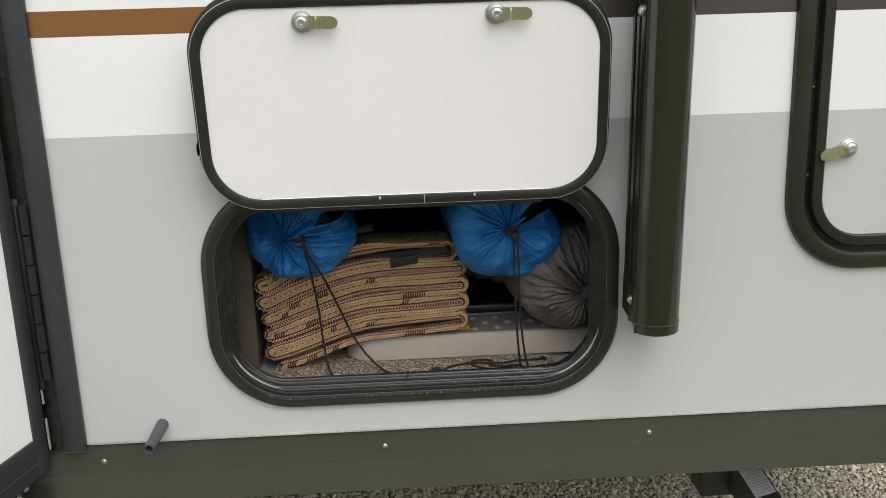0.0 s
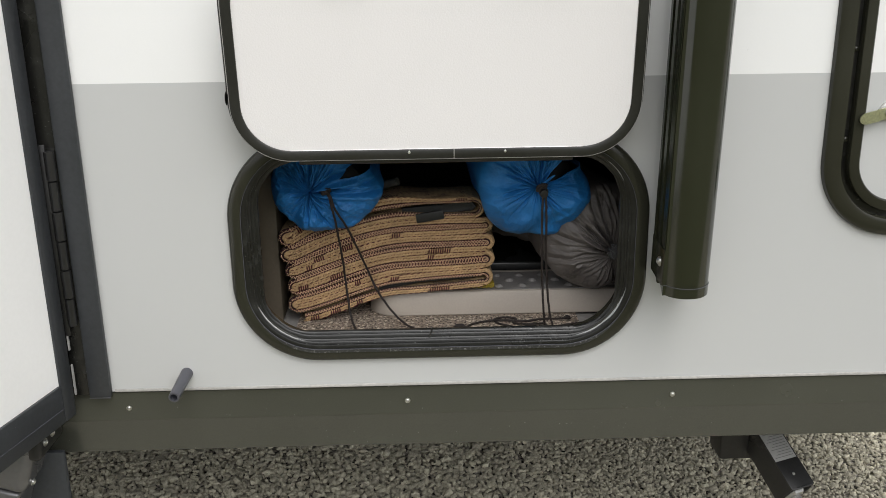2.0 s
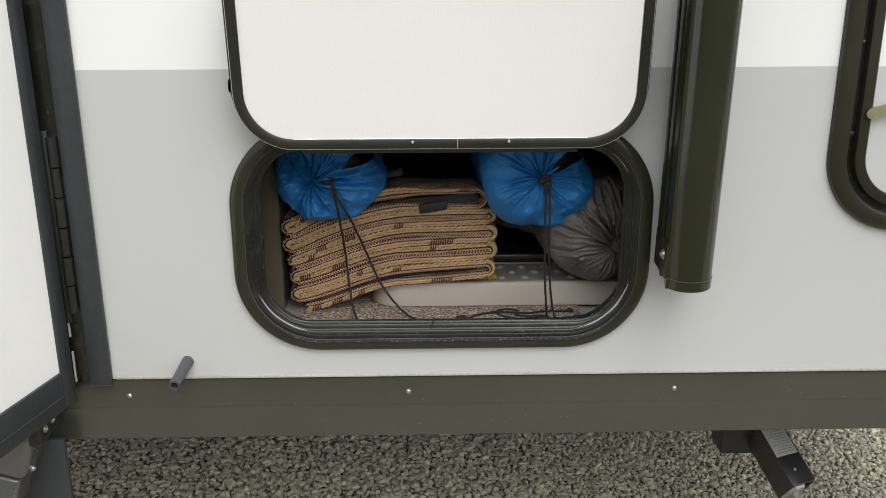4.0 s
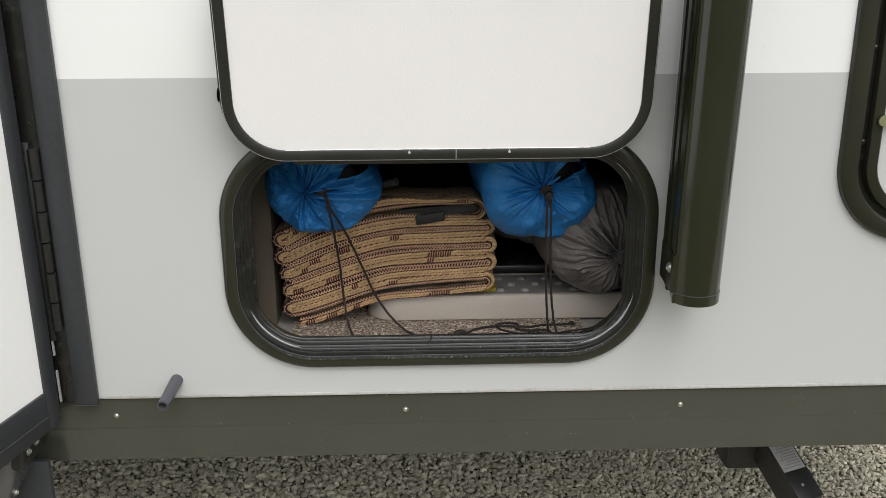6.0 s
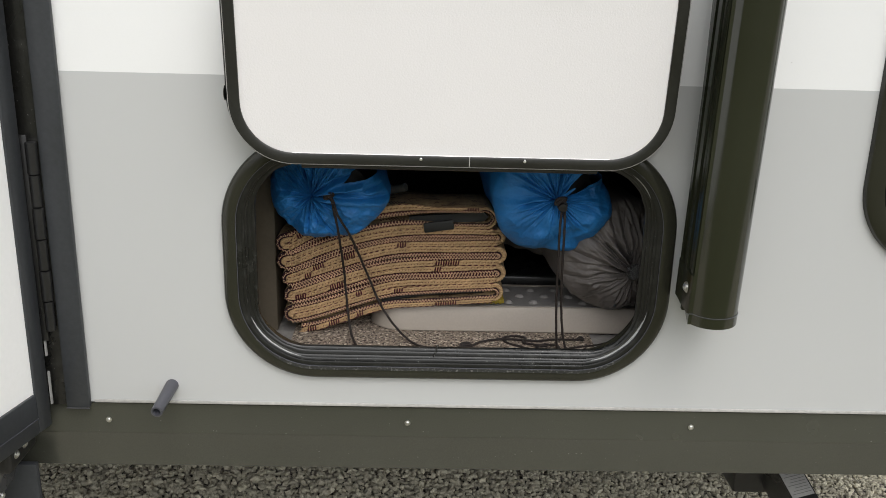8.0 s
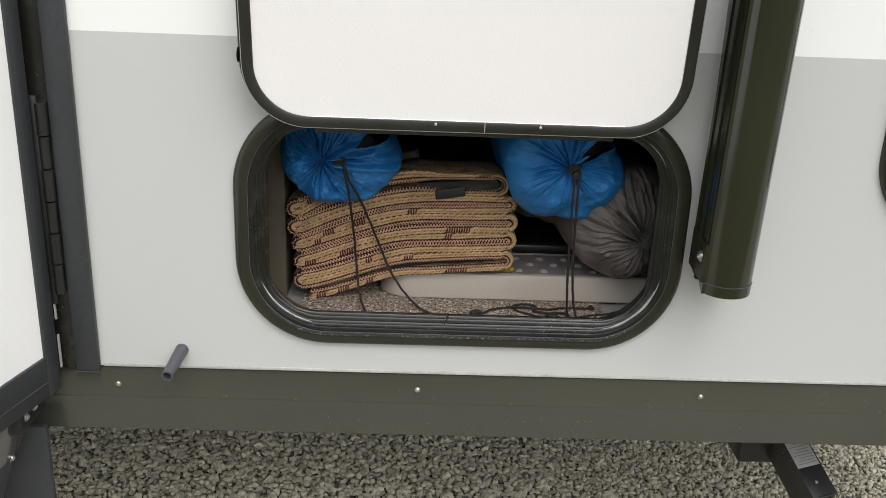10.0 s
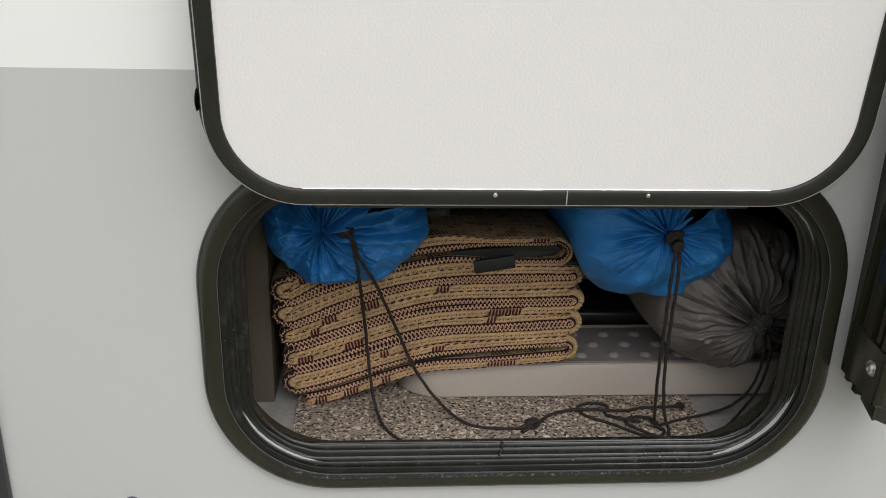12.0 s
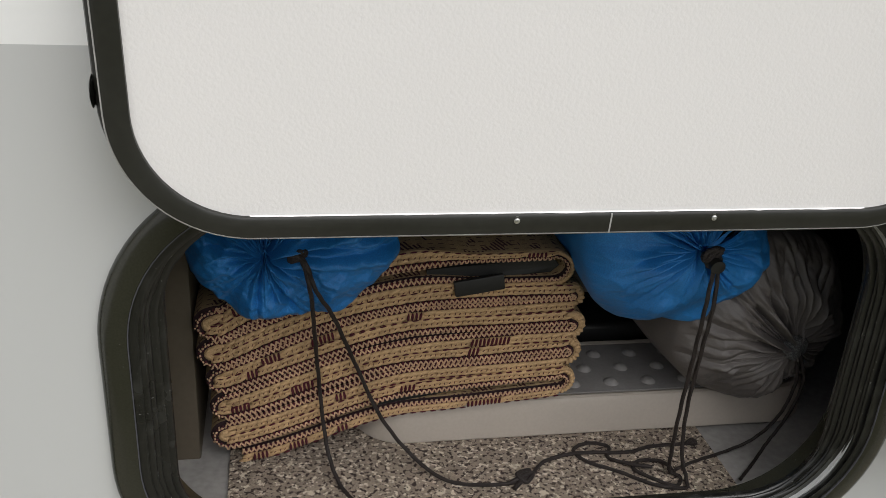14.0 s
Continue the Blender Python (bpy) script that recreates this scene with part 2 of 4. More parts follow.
def plate_with_hole(x0, x1, z0, z1, loop, y0, y1):
    """A wall plate with a rounded opening through it."""
    cx, cz = sum(p[0] for p in loop) / len(loop), sum(p[1] for p in loop) / len(loop)
    outer = []
    for x, z, *_ in loop:
        dx, dz = x - cx, z - cz
        s = min((((x1 if dx > 0 else x0) - cx) / dx) if abs(dx) > 1e-9 else 1e9, (((z1 if dz > 0 else z0) - cz) / dz) if abs(dz) > 1e-9 else 1e9)
        outer.append([cx + dx * s, cz + dz * s])
    for corner in ((x0, z0), (x1, z0), (x0, z1), (x1, z1)):
        k = min(range(len(outer)), key=lambda i: abs(math.atan2(outer[i][1] - cz, outer[i][0] - cx) - math.atan2(corner[1] - cz, corner[0] - cx)))
        outer[k] = list(corner)
    bm = bmesh.new()
    fi = [bm.verts.new((p[0], y0, p[1])) for p in loop]; fo = [bm.verts.new((p[0], y0, p[1])) for p in outer]
    bi = [bm.verts.new((p[0], y1, p[1])) for p in loop]; bo = [bm.verts.new((p[0], y1, p[1])) for p in outer]
    n = len(loop)
    for i in range(n):
        j = (i + 1) % n
        for q in ((fi[i], fi[j], fo[j], fo[i]), (bi[i], bi[j], bo[j], bo[i]), (fi[i], fi[j], bi[j], bi[i]), (fo[i], fo[j], bo[j], bo[i])):
            bm.faces.new(q)
    return bm


def extruded(profile, z0, z1, caps=True):
    """An upright bar with an (x, y) outline."""
    bm = bmesh.new()
    a = [bm.verts.new((x, y, z0)) for x, y in profile]
    b = [bm.verts.new((x, y, z1)) for x, y in profile]
    for i in range(len(a)):
        j = (i + 1) % len(a)
        bm.faces.new((a[i], a[j], b[j], b[i]))
    if caps:
        bm.faces.new(a); bm.faces.new(b)
    return bm


def spline(points, steps=10):
    """Points along a smooth curve through the given ones."""
    p = [Vector(q) for q in points]
    p = [p[0] * 2 - p[1]] + p + [p[-1] * 2 - p[-2]]
    out = []
    for i in range(1, len(p) - 2):
        for k in range(steps):
            t = k / steps
            a, b, c, d = p[i - 1], p[i], p[i + 1], p[i + 2]
            out.append(0.5 * (2 * b + (c - a) * t + (2 * a - 5 * b + 4 * c - d) * t * t + (3 * b - a - 3 * c + d) * t ** 3))
    return out + [p[-2]]


def tube(points, radius, sides=8, twist=0.0, bm=None):
    """A cord or bar along points; twist gives it a laid-rope relief."""
    bm = bm or bmesh.new()
    rings, up = [], Vector((0.2, 0.3, 0.93))
    for i, q in enumerate(points):
        d = (points[min(i + 1, len(points) - 1)] - points[max(i - 1, 0)]).normalized()
        u = d.cross(up)
        u = (u if u.length > 0.05 else d.cross(Vector((1, 0, 0)))).normalized()
        w = d.cross(u)
        ring = []
        for k in range(sides):
            a = 2 * math.pi * k / sides
            r = radius * (1 + (0.12 * math.cos(3 * a + i * twist) if twist else 0))
            ring.append(bm.verts.new(q + (u * math.cos(a) + w * math.sin(a)) * r))
        rings.append(ring)
    for a, b in zip(rings, rings[1:]):
        for k in range(sides):
            j = (k + 1) % sides
            bm.faces.new((a[k], a[j], b[j], b[k]))
    bm.faces.new(rings[0]); bm.faces.new(rings[-1])
    return bm


def screw_head(radius):
    """A pan-head screw on a washer, along -y."""
    turn = pose(0, 0, 0, 90)
    return lathe([(radius * 1.5, 0), (radius * 1.5, radius * 0.2), (radius, radius * 0.25), (radius, radius * 0.6), (radius * 0.7, radius * 0.85), (radius * 0.35, radius * 0.9), (radius * 0.25, radius * 0.6)], 14, turn)


# ---- the ground ----
bm = bmesh.new()
bmesh.ops.create_grid(bm, x_segments=2, y_segments=2, size=400)
tagged(part("ground", bm, M_ground), "grey gravel ground with rough grass farther from the trailer", "ground", kind="structure")


def gravel(patches):
    """Loose angular stones, in one mesh; each patch has its bounds and the stones' spacing."""
    rng = np.random.default_rng(4)
    bm = bmesh.new()
    bmesh.ops.create_icosphere(bm, subdivisions=1, radius=1)
    base = np.array([v.co[:] for v in bm.verts]); tri = np.array([[v.index for v in f.verts] for f in bm.faces])
    bm.free()
    spots, gaps = [], []
    for x0, x1, y0, y1, step in patches:
        xs, ys = np.meshgrid(np.arange(x0, x1, step), np.arange(y0, y1, step))
        spots.append(np.c_[xs.ravel(), ys.ravel()] + rng.uniform(-0.5, 0.5, (xs.size, 2)) * step)
        gaps.append(np.full(xs.size, step))
    at, step = np.concatenate(spots), np.concatenate(gaps)
    n = len(at)
    size = np.where(step > 0.03, 0.4, 1.0) * step * (0.46 + 0.42 * rng.random(n) ** 1.6)
    shape = base[None] * (1 + rng.uniform(-0.36, 0.30, (n, len(base), 1))) * rng.uniform(0.6, 1.25, (n, 1, 3))
    a = rng.uniform(0, 6.283, n); t = rng.uniform(-0.6, 0.6, n)
    c, s, ct, st = np.cos(a)[:, None], np.sin(a)[:, None], np.cos(t)[:, None], np.sin(t)[:, None]
    x, y, z = shape[..., 0], shape[..., 1], shape[..., 2] * 0.75
    y, z = y * ct - z * st, y * st + z * ct
    x, y = x * c - y * s, x * s + y * c
    v = np.stack([x * size[:, None] + at[:, :1], y * size[:, None] + at[:, 1:], z * size[:, None] + size[:, None] * 0.25 + rng.uniform(0, 0.005, (n, 1))], -1)
    faces = tri[None] + (np.arange(n) * len(base))[:, None, None]
    me = bpy.data.meshes.new("gravel")
    me.from_pydata(v.reshape(-1, 3), [], faces.reshape(-1, 3).tolist())
    me.materials.append(M_gravel)
    return tagged(new("gravel", me), "loose angular grey and beige crushed stone", "gravel", kind="stuff")


gravel([(-1.2, 0.25, 0.42, 1.95, 0.0135), (0.25, 1.7, 0.42, 1.95, 0.0100), (-1.2, 1.7, 0.42, 1.95, 0.034), (-2.6, 2.8, -1.05, 0.42, 0.022), (1.7, 2.8, 0.42, 2.6, 0.022)])

# ---- the trailer's shell ----
OPEN = rounded_loop(-0.3248, 0.2628, 0.7722, 1.0808, 0.1028)
part("wall_south", plate_with_hole(-0.607, 0.570, 0.696, 2.75, OPEN, 0.0, 0.028), M_wall, smooth=False)
HATCH2 = rounded_loop(0.578, 1.122, 0.963, 1.608, 0.091)
bm = plate_with_hole(0.570, 1.130, 0.955, 1.616, HATCH2, 0.0, 0.028)
for r in ((0.570, 1.130, 0.696, 0.955), (0.570, 1.130, 1.616, 2.75), (1.130, 1.32, 0.696, 2.75)):
    box(r[0], r[1], 0.0, 0.028, r[2], r[3], bm=bm)
tagged(part("wall_front", bm, M_wall, smooth=False), "white trailer siding with grey lower field and dark band", "wall", kind="structure")
tagged(bpy.data.objects["wall_south"], "white trailer siding with grey lower field and brown band", "wall", kind="structure")
tagged(part("wall_west", box(-3.6, -1.36, 0.0, 0.045, 0.696, 2.75), M_trailer), "white trailer siding beyond the entry", "wall", kind="structure")
tagged(part("wall_over_entry", box(-1.36, -0.607, 0.0, 0.045, 2.45, 2.75), M_trailer), "white siding above the entry", "wall", kind="structure")
tagged(part("wall_north", box(-3.6, 1.32, 2.40, 2.445, 0.587, 2.75), M_trailer), "white trailer siding on the far side", "wall", kind="structure")
tagged(part("wall_east", box(1.275, 1.32, 0.045, 2.40, 0.587, 2.75), M_trailer), "white trailer end wall", "wall", kind="structure")
tagged(part("wall_end_west", box(-3.6, -3.555, 0.045, 2.40, 0.587, 2.75), M_trailer), "white trailer end wall", "wall", kind="structure")
tagged(part("roof", box(-3.62, 1.34, -0.02, 2.46, 2.752, 2.80), M_trailer), "white trailer roof", "roof", kind="structure")
tagged(part("underbelly", box(-3.55, 1.27, 0.03, 2.395, 0.63, 0.66), M_inner), "black board closing the trailer's underside", "underbelly", kind="structure")

bm = bmesh.new()                                     # the strip is bent along its middle
ends = [[bm.verts.new((x, y, z)) for y, z in ((0.0035, 0.694), (0.002, 0.6925), (0.002, 0.6445), (0.0028, 0.6415), (0.0085, 0.5845), (0.0105, 0.583), (0.022, 0.583), (0.022, 0.694))] for x in (-2.2, 1.32)]
for i in range(8):
    bm.faces.new((ends[0][i], ends[0][(i + 1) % 8], ends[1][(i + 1) % 8], ends[1][i]))
bm.faces.new(ends[0]); bm.faces.new(ends[1])
skirt = tagged(part("skirt_trim", bm, M_skirt, smooth=False), "glossy dark grey metal skirt strip with small screws", "trim", kind="structure")
part("bead", box(-0.555, 1.32, -0.0022, 0.0, 0.6955, 0.7005, 0.001), M_bead, skirt, "thin grey sealant bead")
head = screw_head(0.0030)
first = part("screw", head, M_steel, skirt, "small zinc pan-head screw", at=pose(-0.537, 0.001, 0.6655))
for x in (-0.087, 0.347, 0.79, 1.22):
    s = first.copy(); scene.collection.objects.link(s)
    s.matrix_basis = pose(x, 0.001, 0.6675)

# ---- the storage bay ----
tagged(part("floor", box(-0.9, 1.22, 0.029, 2.3, 0.70, 0.740), M_floor), "grey vinyl floor of the storage bay", "floor", kind="structure")
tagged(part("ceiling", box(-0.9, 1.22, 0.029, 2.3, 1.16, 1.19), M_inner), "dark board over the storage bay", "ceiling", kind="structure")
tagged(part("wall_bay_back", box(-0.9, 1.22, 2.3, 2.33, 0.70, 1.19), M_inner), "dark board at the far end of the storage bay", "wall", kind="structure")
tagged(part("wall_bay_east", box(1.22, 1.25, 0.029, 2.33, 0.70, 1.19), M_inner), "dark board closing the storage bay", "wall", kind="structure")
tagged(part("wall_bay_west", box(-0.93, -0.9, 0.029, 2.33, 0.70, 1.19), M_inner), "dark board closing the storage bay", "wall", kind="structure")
tagged(part("partition", box(-0.345, -0.308, 0.178, 1.2, 0.740, 1.16, 0.002), M_partition), "beige board partition standing on the bay floor", "partition", kind="structure")
tagged(part("carpet", box(-0.280, 0.215, 0.062, 1.1, 0.7405, 0.7445, 0.0015), M_carpet), "speckled beige and brown carpet piece on the bay floor", "carpet")

# ---- hatch frame and seal ----
FRAME = rounded_loop(-0.353, 0.291, 0.744, 1.109, 0.131, 18)
hatch = thing("hatch_frame", "black rounded hatch frame with ribbed rubber seal", "hatch frame")
part("flange", swept_frame(FRAME, [(0, 0), (0.0003, -0.004), (0.002, -0.0075), (0.006, -0.0095), (0.017, -0.0105), (0.0205, -0.0098), (0.0218, -0.0040), (0.0300, 0.0060), (0.0300, 0.040)]), M_black_trim, hatch)
INNER = rounded_loop(-0.3095, 0.2500, 0.7845, 1.063, 0.066, 18)


def ribbed_seal(outer, inner, ribs, y0, y1, height):
    """A rubber seal that narrows from one loop to another, with ribs along it."""
    bm = bmesh.new()
    rings = []
    for (x, z, nx, nz), (p, q, _, _) in zip(outer, inner):
        x, z = x - nx * 0.0212, z - nz * 0.0212
        ring = []
        for i in range(ribs * 6 + 1):
            t = i / (ribs * 6)
            k = int(t * ribs * 0.999)
            lump = height * abs(math.sin(math.pi * t * ribs)) ** 0.6 * ((1.25, 0.35, 0.95, 0.25, 0.6, 1.3, 0.4, 0.9, 0.3)[k % 9] + 0.55 * noise.noise(Vector((x * 9, z * 9, 7 * k))) + 0.35 * noise.noise(Vector((x * 31, z * 31, 5 * k))))
            ring.append(bm.verts.new((x + (p - x) * t - nx * lump, y0 + (y1 - y0) * t ** 1.25, z + (q - z) * t - nz * lump)))
        for d, y in ((0.0, 0.002), (0.012, 0.003), (0.013, 0.009)):
            ring.append(bm.verts.new((p + nx * d, y1 + y, q + nz * d)))
        rings.append(ring)
    for a, b in zip(rings, rings[1:] + rings[:1]):
        for i in range(len(a) - 1):
            bm.faces.new((a[i], a[i + 1], b[i + 1], b[i]))
    return bm


part("seal", ribbed_seal(FRAME, INNER, 9, -0.0080, 0.022, 0.0040), M_rubber, hatch, "black ribbed rubber seal")
part("edge_line", swept_frame(FRAME, [(0.0207, -0.0098), (0.0207, -0.0105), (0.0214, -0.0103), (0.0214, -0.0092)], closed=True), M_pvc, hatch, "thin pale inner edge")
low = [p for p in FRAME if p[1] < 0.815]
low.sort(key=lambda p: p[0])
bm = bmesh.new()
strip = []
for x, z, nx, nz in low:
    f = min(1, max(0, (0.80 - z) / 0.05))
    strip.append([bm.verts.new((x - nx * d, y, z - nz * d)) for d, y in ((0.0204 - 0.0046 * f, -0.0103 - 0.0006 * f), (0.0206 - 0.0020 * f, -0.0102 - 0.0004 * f), (0.0208, -0.0101))])
for a, b in zip(strip, strip[1:]):
    for i in range(2):
        bm.faces.new((a[i], a[i + 1], b[i + 1], b[i]))
part("dust_line", bm, M_dusty, hatch, "dusty lower lip")
part("seal_joint", tube([Vector((-0.050, 0.000, 0.7790)), Vector((-0.046, 0.010, 0.7830)), Vector((-0.045, 0.021, 0.7865))], 0.0013, 6), M_dusty, hatch, "butt joint in the seal")

# ---- the raised hatch door ----
DOOR = rounded_loop(-0.3245, 0.2565, 1.0765, 1.3745, 0.082, 16)
door = thing("hatch_door", "white hatch door with black rim, swung up beside the wall", "hatch door", at=Matrix.Translation((0, -0.050, 1.080)) @ pose(0, 0, 0, 6.3) @ Matrix.Translation((0, 0.050, -1.080)))
part("rim", swept_frame(DOOR, [(0, -0.024), (0, -0.0490), (0.0008, -0.0505), (0.003, -0.0510), (0.0130, -0.0510), (0.0146, -0.0500), (0.0150, -0.0470), (0.0150, -0.024)], closed=True), M_hatch_rim, door, "black metal rim")
part("lip", swept_frame(DOOR, [(-0.0075, -0.0200), (-0.0075, -0.0255), (-0.0065, -0.0275), (-0.0030, -0.0290), (0.004, -0.0290), (0.004, -0.0200)], closed=True), M_hatch_rim, door, "black outer lip")
part("rim_line", swept_frame(DOOR, [(-0.0003, -0.0488), (-0.0003, -0.0502), (0.0006, -0.0508), (0.0006, -0.0495)], closed=True), M_label, door, "thin bright edge line")
part("panel", slab(rounded_loop(-0.3097, 0.2417, 1.0913, 1.3597, 0.0672, 16), -0.0478, -0.021), M_door_white, door, "white textured inner panel")
part("hinge", tube([Vector((-0.235, -0.028, 1.0700)), Vector((0.165, -0.028, 1.0700))], 0.0060, 12), M_hatch_rim, door, "black hinge rod")
part("hinge_leaf", box(-0.235, 0.165, -0.028, -0.006, 1.0665, 1.0695, 0.001), M_hatch_rim, door)
one = part("rim_screw", screw_head(0.0020), M_steel, door, at=pose(-0.0745, -0.0505, 1.0870))
two = one.copy(); scene.collection.objects.link(two); two.matrix_basis = pose(0.0635, -0.0505, 1.0870)
part("joint", box(-0.0105, -0.0095, -0.0514, -0.0505, 1.077, 1.0912), M_label, door, "bright butt joint of the rim")
part("stop", lathe([(0.004, 0), (0.009, 0.0004), (0.010, 0.0010), (0.007, 0.0020), (0.003, 0.0024)], 16, pose(-0.3315, -0.026, 1.164, 0, -90, 0)), M_rubber, door, "black rubber stop on the edge")


def cam_latch(x, y, z, parent, angle=0.0, material=M_brass):
    """A cam lock: a plated nut and screw with a cranked tongue."""
    m = pose(x, y, z, 0, angle, 0)
    nut = part("latch", lathe([(0.0145, 0), (0.0145, 0.004), (0.0115, 0.0045), (0.0115, 0.010), (0.0095, 0.0105), (0.0095, 0.013)], 20, pose(0, 0, 0, 90)), M_steel, parent, "plated cam latch", at=m)
    part("latch_screw", lathe([(0.0075, 0.013), (0.0075, 0.016), (0.005, 0.018), (0.0025, 0.018), (0.002, 0.0165)], 16, pose(0, 0, 0, 90)), M_steel, nut)
    bm = bmesh.new()
    rows = [(0.0040, 0.0080, -0.0105), (0.0180, 0.0085, -0.0110), (0.0205, 0.0085, -0.0135), (0.0400, 0.0085, -0.0140), (0.0445, 0.0068, -0.0140), (0.0475, 0.0040, -0.0140), (0.0485, 0.0010, -0.0140)]
    rings = [[bm.verts.new(p) for p in ((q, y, -h), (q, y, h), (q, y + 0.0022, h), (q, y + 0.0022, -h))] for q, h, y in rows]
    for p, q in zip(rings, rings[1:]):
        for i in range(4):
            bm.faces.new((p[i], p[(i + 1) % 4], q[(i + 1) % 4], q[i]))
    bm.faces.new(rings[0]); bm.faces.new(rings[-1])
    part("cam", bm, material, nut, "yellowish zinc cam tongue")
    return nut


bm = bmesh.new()
bead = []
for i in range(121):
    x = -0.245 + 0.422 * i / 120
    h = 0.0001 + 0.0014 * max(0, noise.noise(Vector((x * 38, 3, 1)))) + 0.0009 * max(0, noise.noise(Vector((x * 160, 8, 1))))
    bead.append([bm.verts.new((x, y, z)) for y, z in ((-0.0478, 1.0918), (-0.0481 - h, 1.0915), (-0.0486 - 1.2 * h, 1.0913 - 0.4 * h), (-0.0497, 1.0912 - h))])
for p, q in zip(bead, bead[1:]):
    for i in range(3):
        bm.faces.new((p[i], p[i + 1], q[i + 1], q[i]))
part("sealant", bm, M_door_white, door, "ragged white sealant line")
cam_latch(-0.1675, -0.048, 1.341, door, 2)
cam_latch(0.0960, -0.048, 1.3445, door, 1)

# ---- the closed hatch beside it ----
side = thing("side_hatch", "closed hatch with black frame and white and grey panel", "hatch")
F2 = rounded_loop(0.549, 1.151, 0.934, 1.637, 0.120, 16)
part("flange", swept_frame(F2, [(0, 0), (0.0003, -0.004), (0.002, -0.008), (0.006, -0.010), (0.022, -0.0105), (0.027, -0.009), (0.0295, -0.005), (0.030, 0.006), (0.030, 0.03)]), M_black_trim, side)
part("groove", swept_frame(F2, [(0.0295, 0.004), (0.040, 0.004), (0.040, 0.03)]), M_rubber, side, "black rubber groove")
part("door_rim", swept_frame(F2, [(0.0385, 0.006), (0.0385, -0.006), (0.040, -0.009), (0.043, -0.010), (0.054, -0.010), (0.056, -0.008), (0.0565, -0.004), (0.0565, 0.01)]), M_black_trim, side)
part("panel", slab(rounded_loop(0.6050, 1.0950, 0.9900, 1.5810, 0.065, 16), -0.0045, 0.02), M_wall, side, "panel in white over grey")
cam_latch(0.640, -0.004, 1.128, side, 166, M_brass)
for k, z in enumerate((1.219, 1.085)):
    part("groove_screw", screw_head(0.0030), M_black_trim, side, at=pose(0.5840, 0.003, z))

# ---- awning arm ----
arm = thing("awning_arm", "black metal awning arm bolted upright to the wall", "awning arm")
rail = [(0.362, 0), (0.306, 0), (0.3055, -0.016), (0.3010, -0.018), (0.3005, -0.026), (0.3035, -0.028), (0.3030, -0.040), (0.2965, -0.042), (0.2960, -0.051), (0.3000, -0.053), (0.3000, -0.060), (0.362, -0.060)]
part("rail", extruded(rail, 0.880, 2.3), M_black_trim, arm)
cover = [(0.300, -0.022)]
for y, wide, proud in ((-0.024, 0.0085, 0.2925), (-0.0375, 0.0065, 0.2945), (-0.049, 0.0110, 0.2915), (-0.066, 0.0070, 0.2935), (-0.079, 0.0090, 0.2920)):   # ridges along its side
    cover += [(proud + 0.0015, y), (proud, y - 0.0015), (proud + 0.0006, y - wide), (0.3000, y - wide - 0.0010), (0.3000, y - wide - 0.0034)]
front = [(0.2934, -0.0925)] + [(0.3285 + 0.0352 * math.cos(radians(a)), -0.0760 - 0.0325 * math.sin(radians(a))) for a in range(150, -1, -10)]
cover += front + [(0.3637, -0.058)]
lean = Matrix.Translation((0.33, -0.06, 0.89)) @ pose(0, 0, 0, 3.6) @ Matrix.Translation((-0.33, 0.06, -0.89))
part("cover", extruded(cover, 0.893, 2.3), M_arm, arm, "black rounded cover", at=lean)
part("side_plate", extruded([(0.2990, -0.022), (0.2920, -0.024), (0.2905, -0.088), (0.2925, -0.0925), (0.2985, -0.0925), (0.2985, -0.022)], 0.8925, 0.948), M_arm, arm, "plain plate round the lower screw", at=lean)
cap = [(0.3000, -0.056)] + [(x + (0.0005 if x > 0.33 else -0.0003), y - 0.0005) for x, y in front] + [(0.3642, -0.056)]
part("end_cap", extruded(cap, 0.877, 0.8922), M_arm, arm, "black end cap", at=lean)
part("cap_line", extruded([(x * 1.0 + (0.0003 if x > 0.33 else -0.0001), y - 0.0004) for x, y in cap], 0.8922, 0.8929), M_pvc, arm, "thin seam above the cap", at=lean)
for z in (0.925, 1.342):
    part("screw", screw_head(0.0052), M_steel, arm, "zinc pan-head screw", at=lean @ pose(0.2908, -0.076, z, 0, 0, -80))

# ---- the entry: trim, open door, step ----
trim = tagged(part("trim_entry", box(-0.594, -0.559, -0.010, 0.0, 0.690, 2.45, 0.003), M_trim_grey), "flat dark grey trim strip beside the entry door", "trim", kind="structure")
part("trim_edge", box(-0.5935, -0.5595, -0.0108, -0.0098, 0.6893, 0.6906), M_pvc, trim, "pale cut edge of the strip")
part("gasket", box(-0.632, -0.5945, -0.005, -0.0005, 0.692, 2.45, 0.002), M_rubber, trim, "black rubber gasket")
part("jamb", box(-0.66, -0.6325, 0.0, 0.06, 0.69, 2.45), M_inner, trim)
TURN = math.degrees(math.atan2(-0.155, -0.039))
entry = thing("entry_door", "white entry door with black frame, swung open", "door", at=pose(-0.630, -0.016, 0, 0, 0, TURN))
part("door_panel", box(0.026, 0.66, -0.014, 0.014, 0.729, 2.38), M_entry_white, entry, "plain white door skin")
for r in ((0.0, 0.028, 0.668, 2.42), (0.650, 0.68, 0.668, 2.42)):
    part("door_stile", box(r[0], r[1], -0.018, 0.018, r[2], r[3], 0.002), M_trim_grey, entry)
for z, tall in ((0.668, 0.062), (2.358, 0.062)):
    part("door_rail", box(0.0285, 0.6495, -0.018, 0.018, z, z + tall, 0.002), M_trim_grey, entry)
part("rail_line", box(0.0285, 0.6495, 0.0178, 0.0190, 0.6915, 0.6922), M_pvc, entry, "thin groove line")
back = entry.matrix_basis.inverted()
edge = 1.092
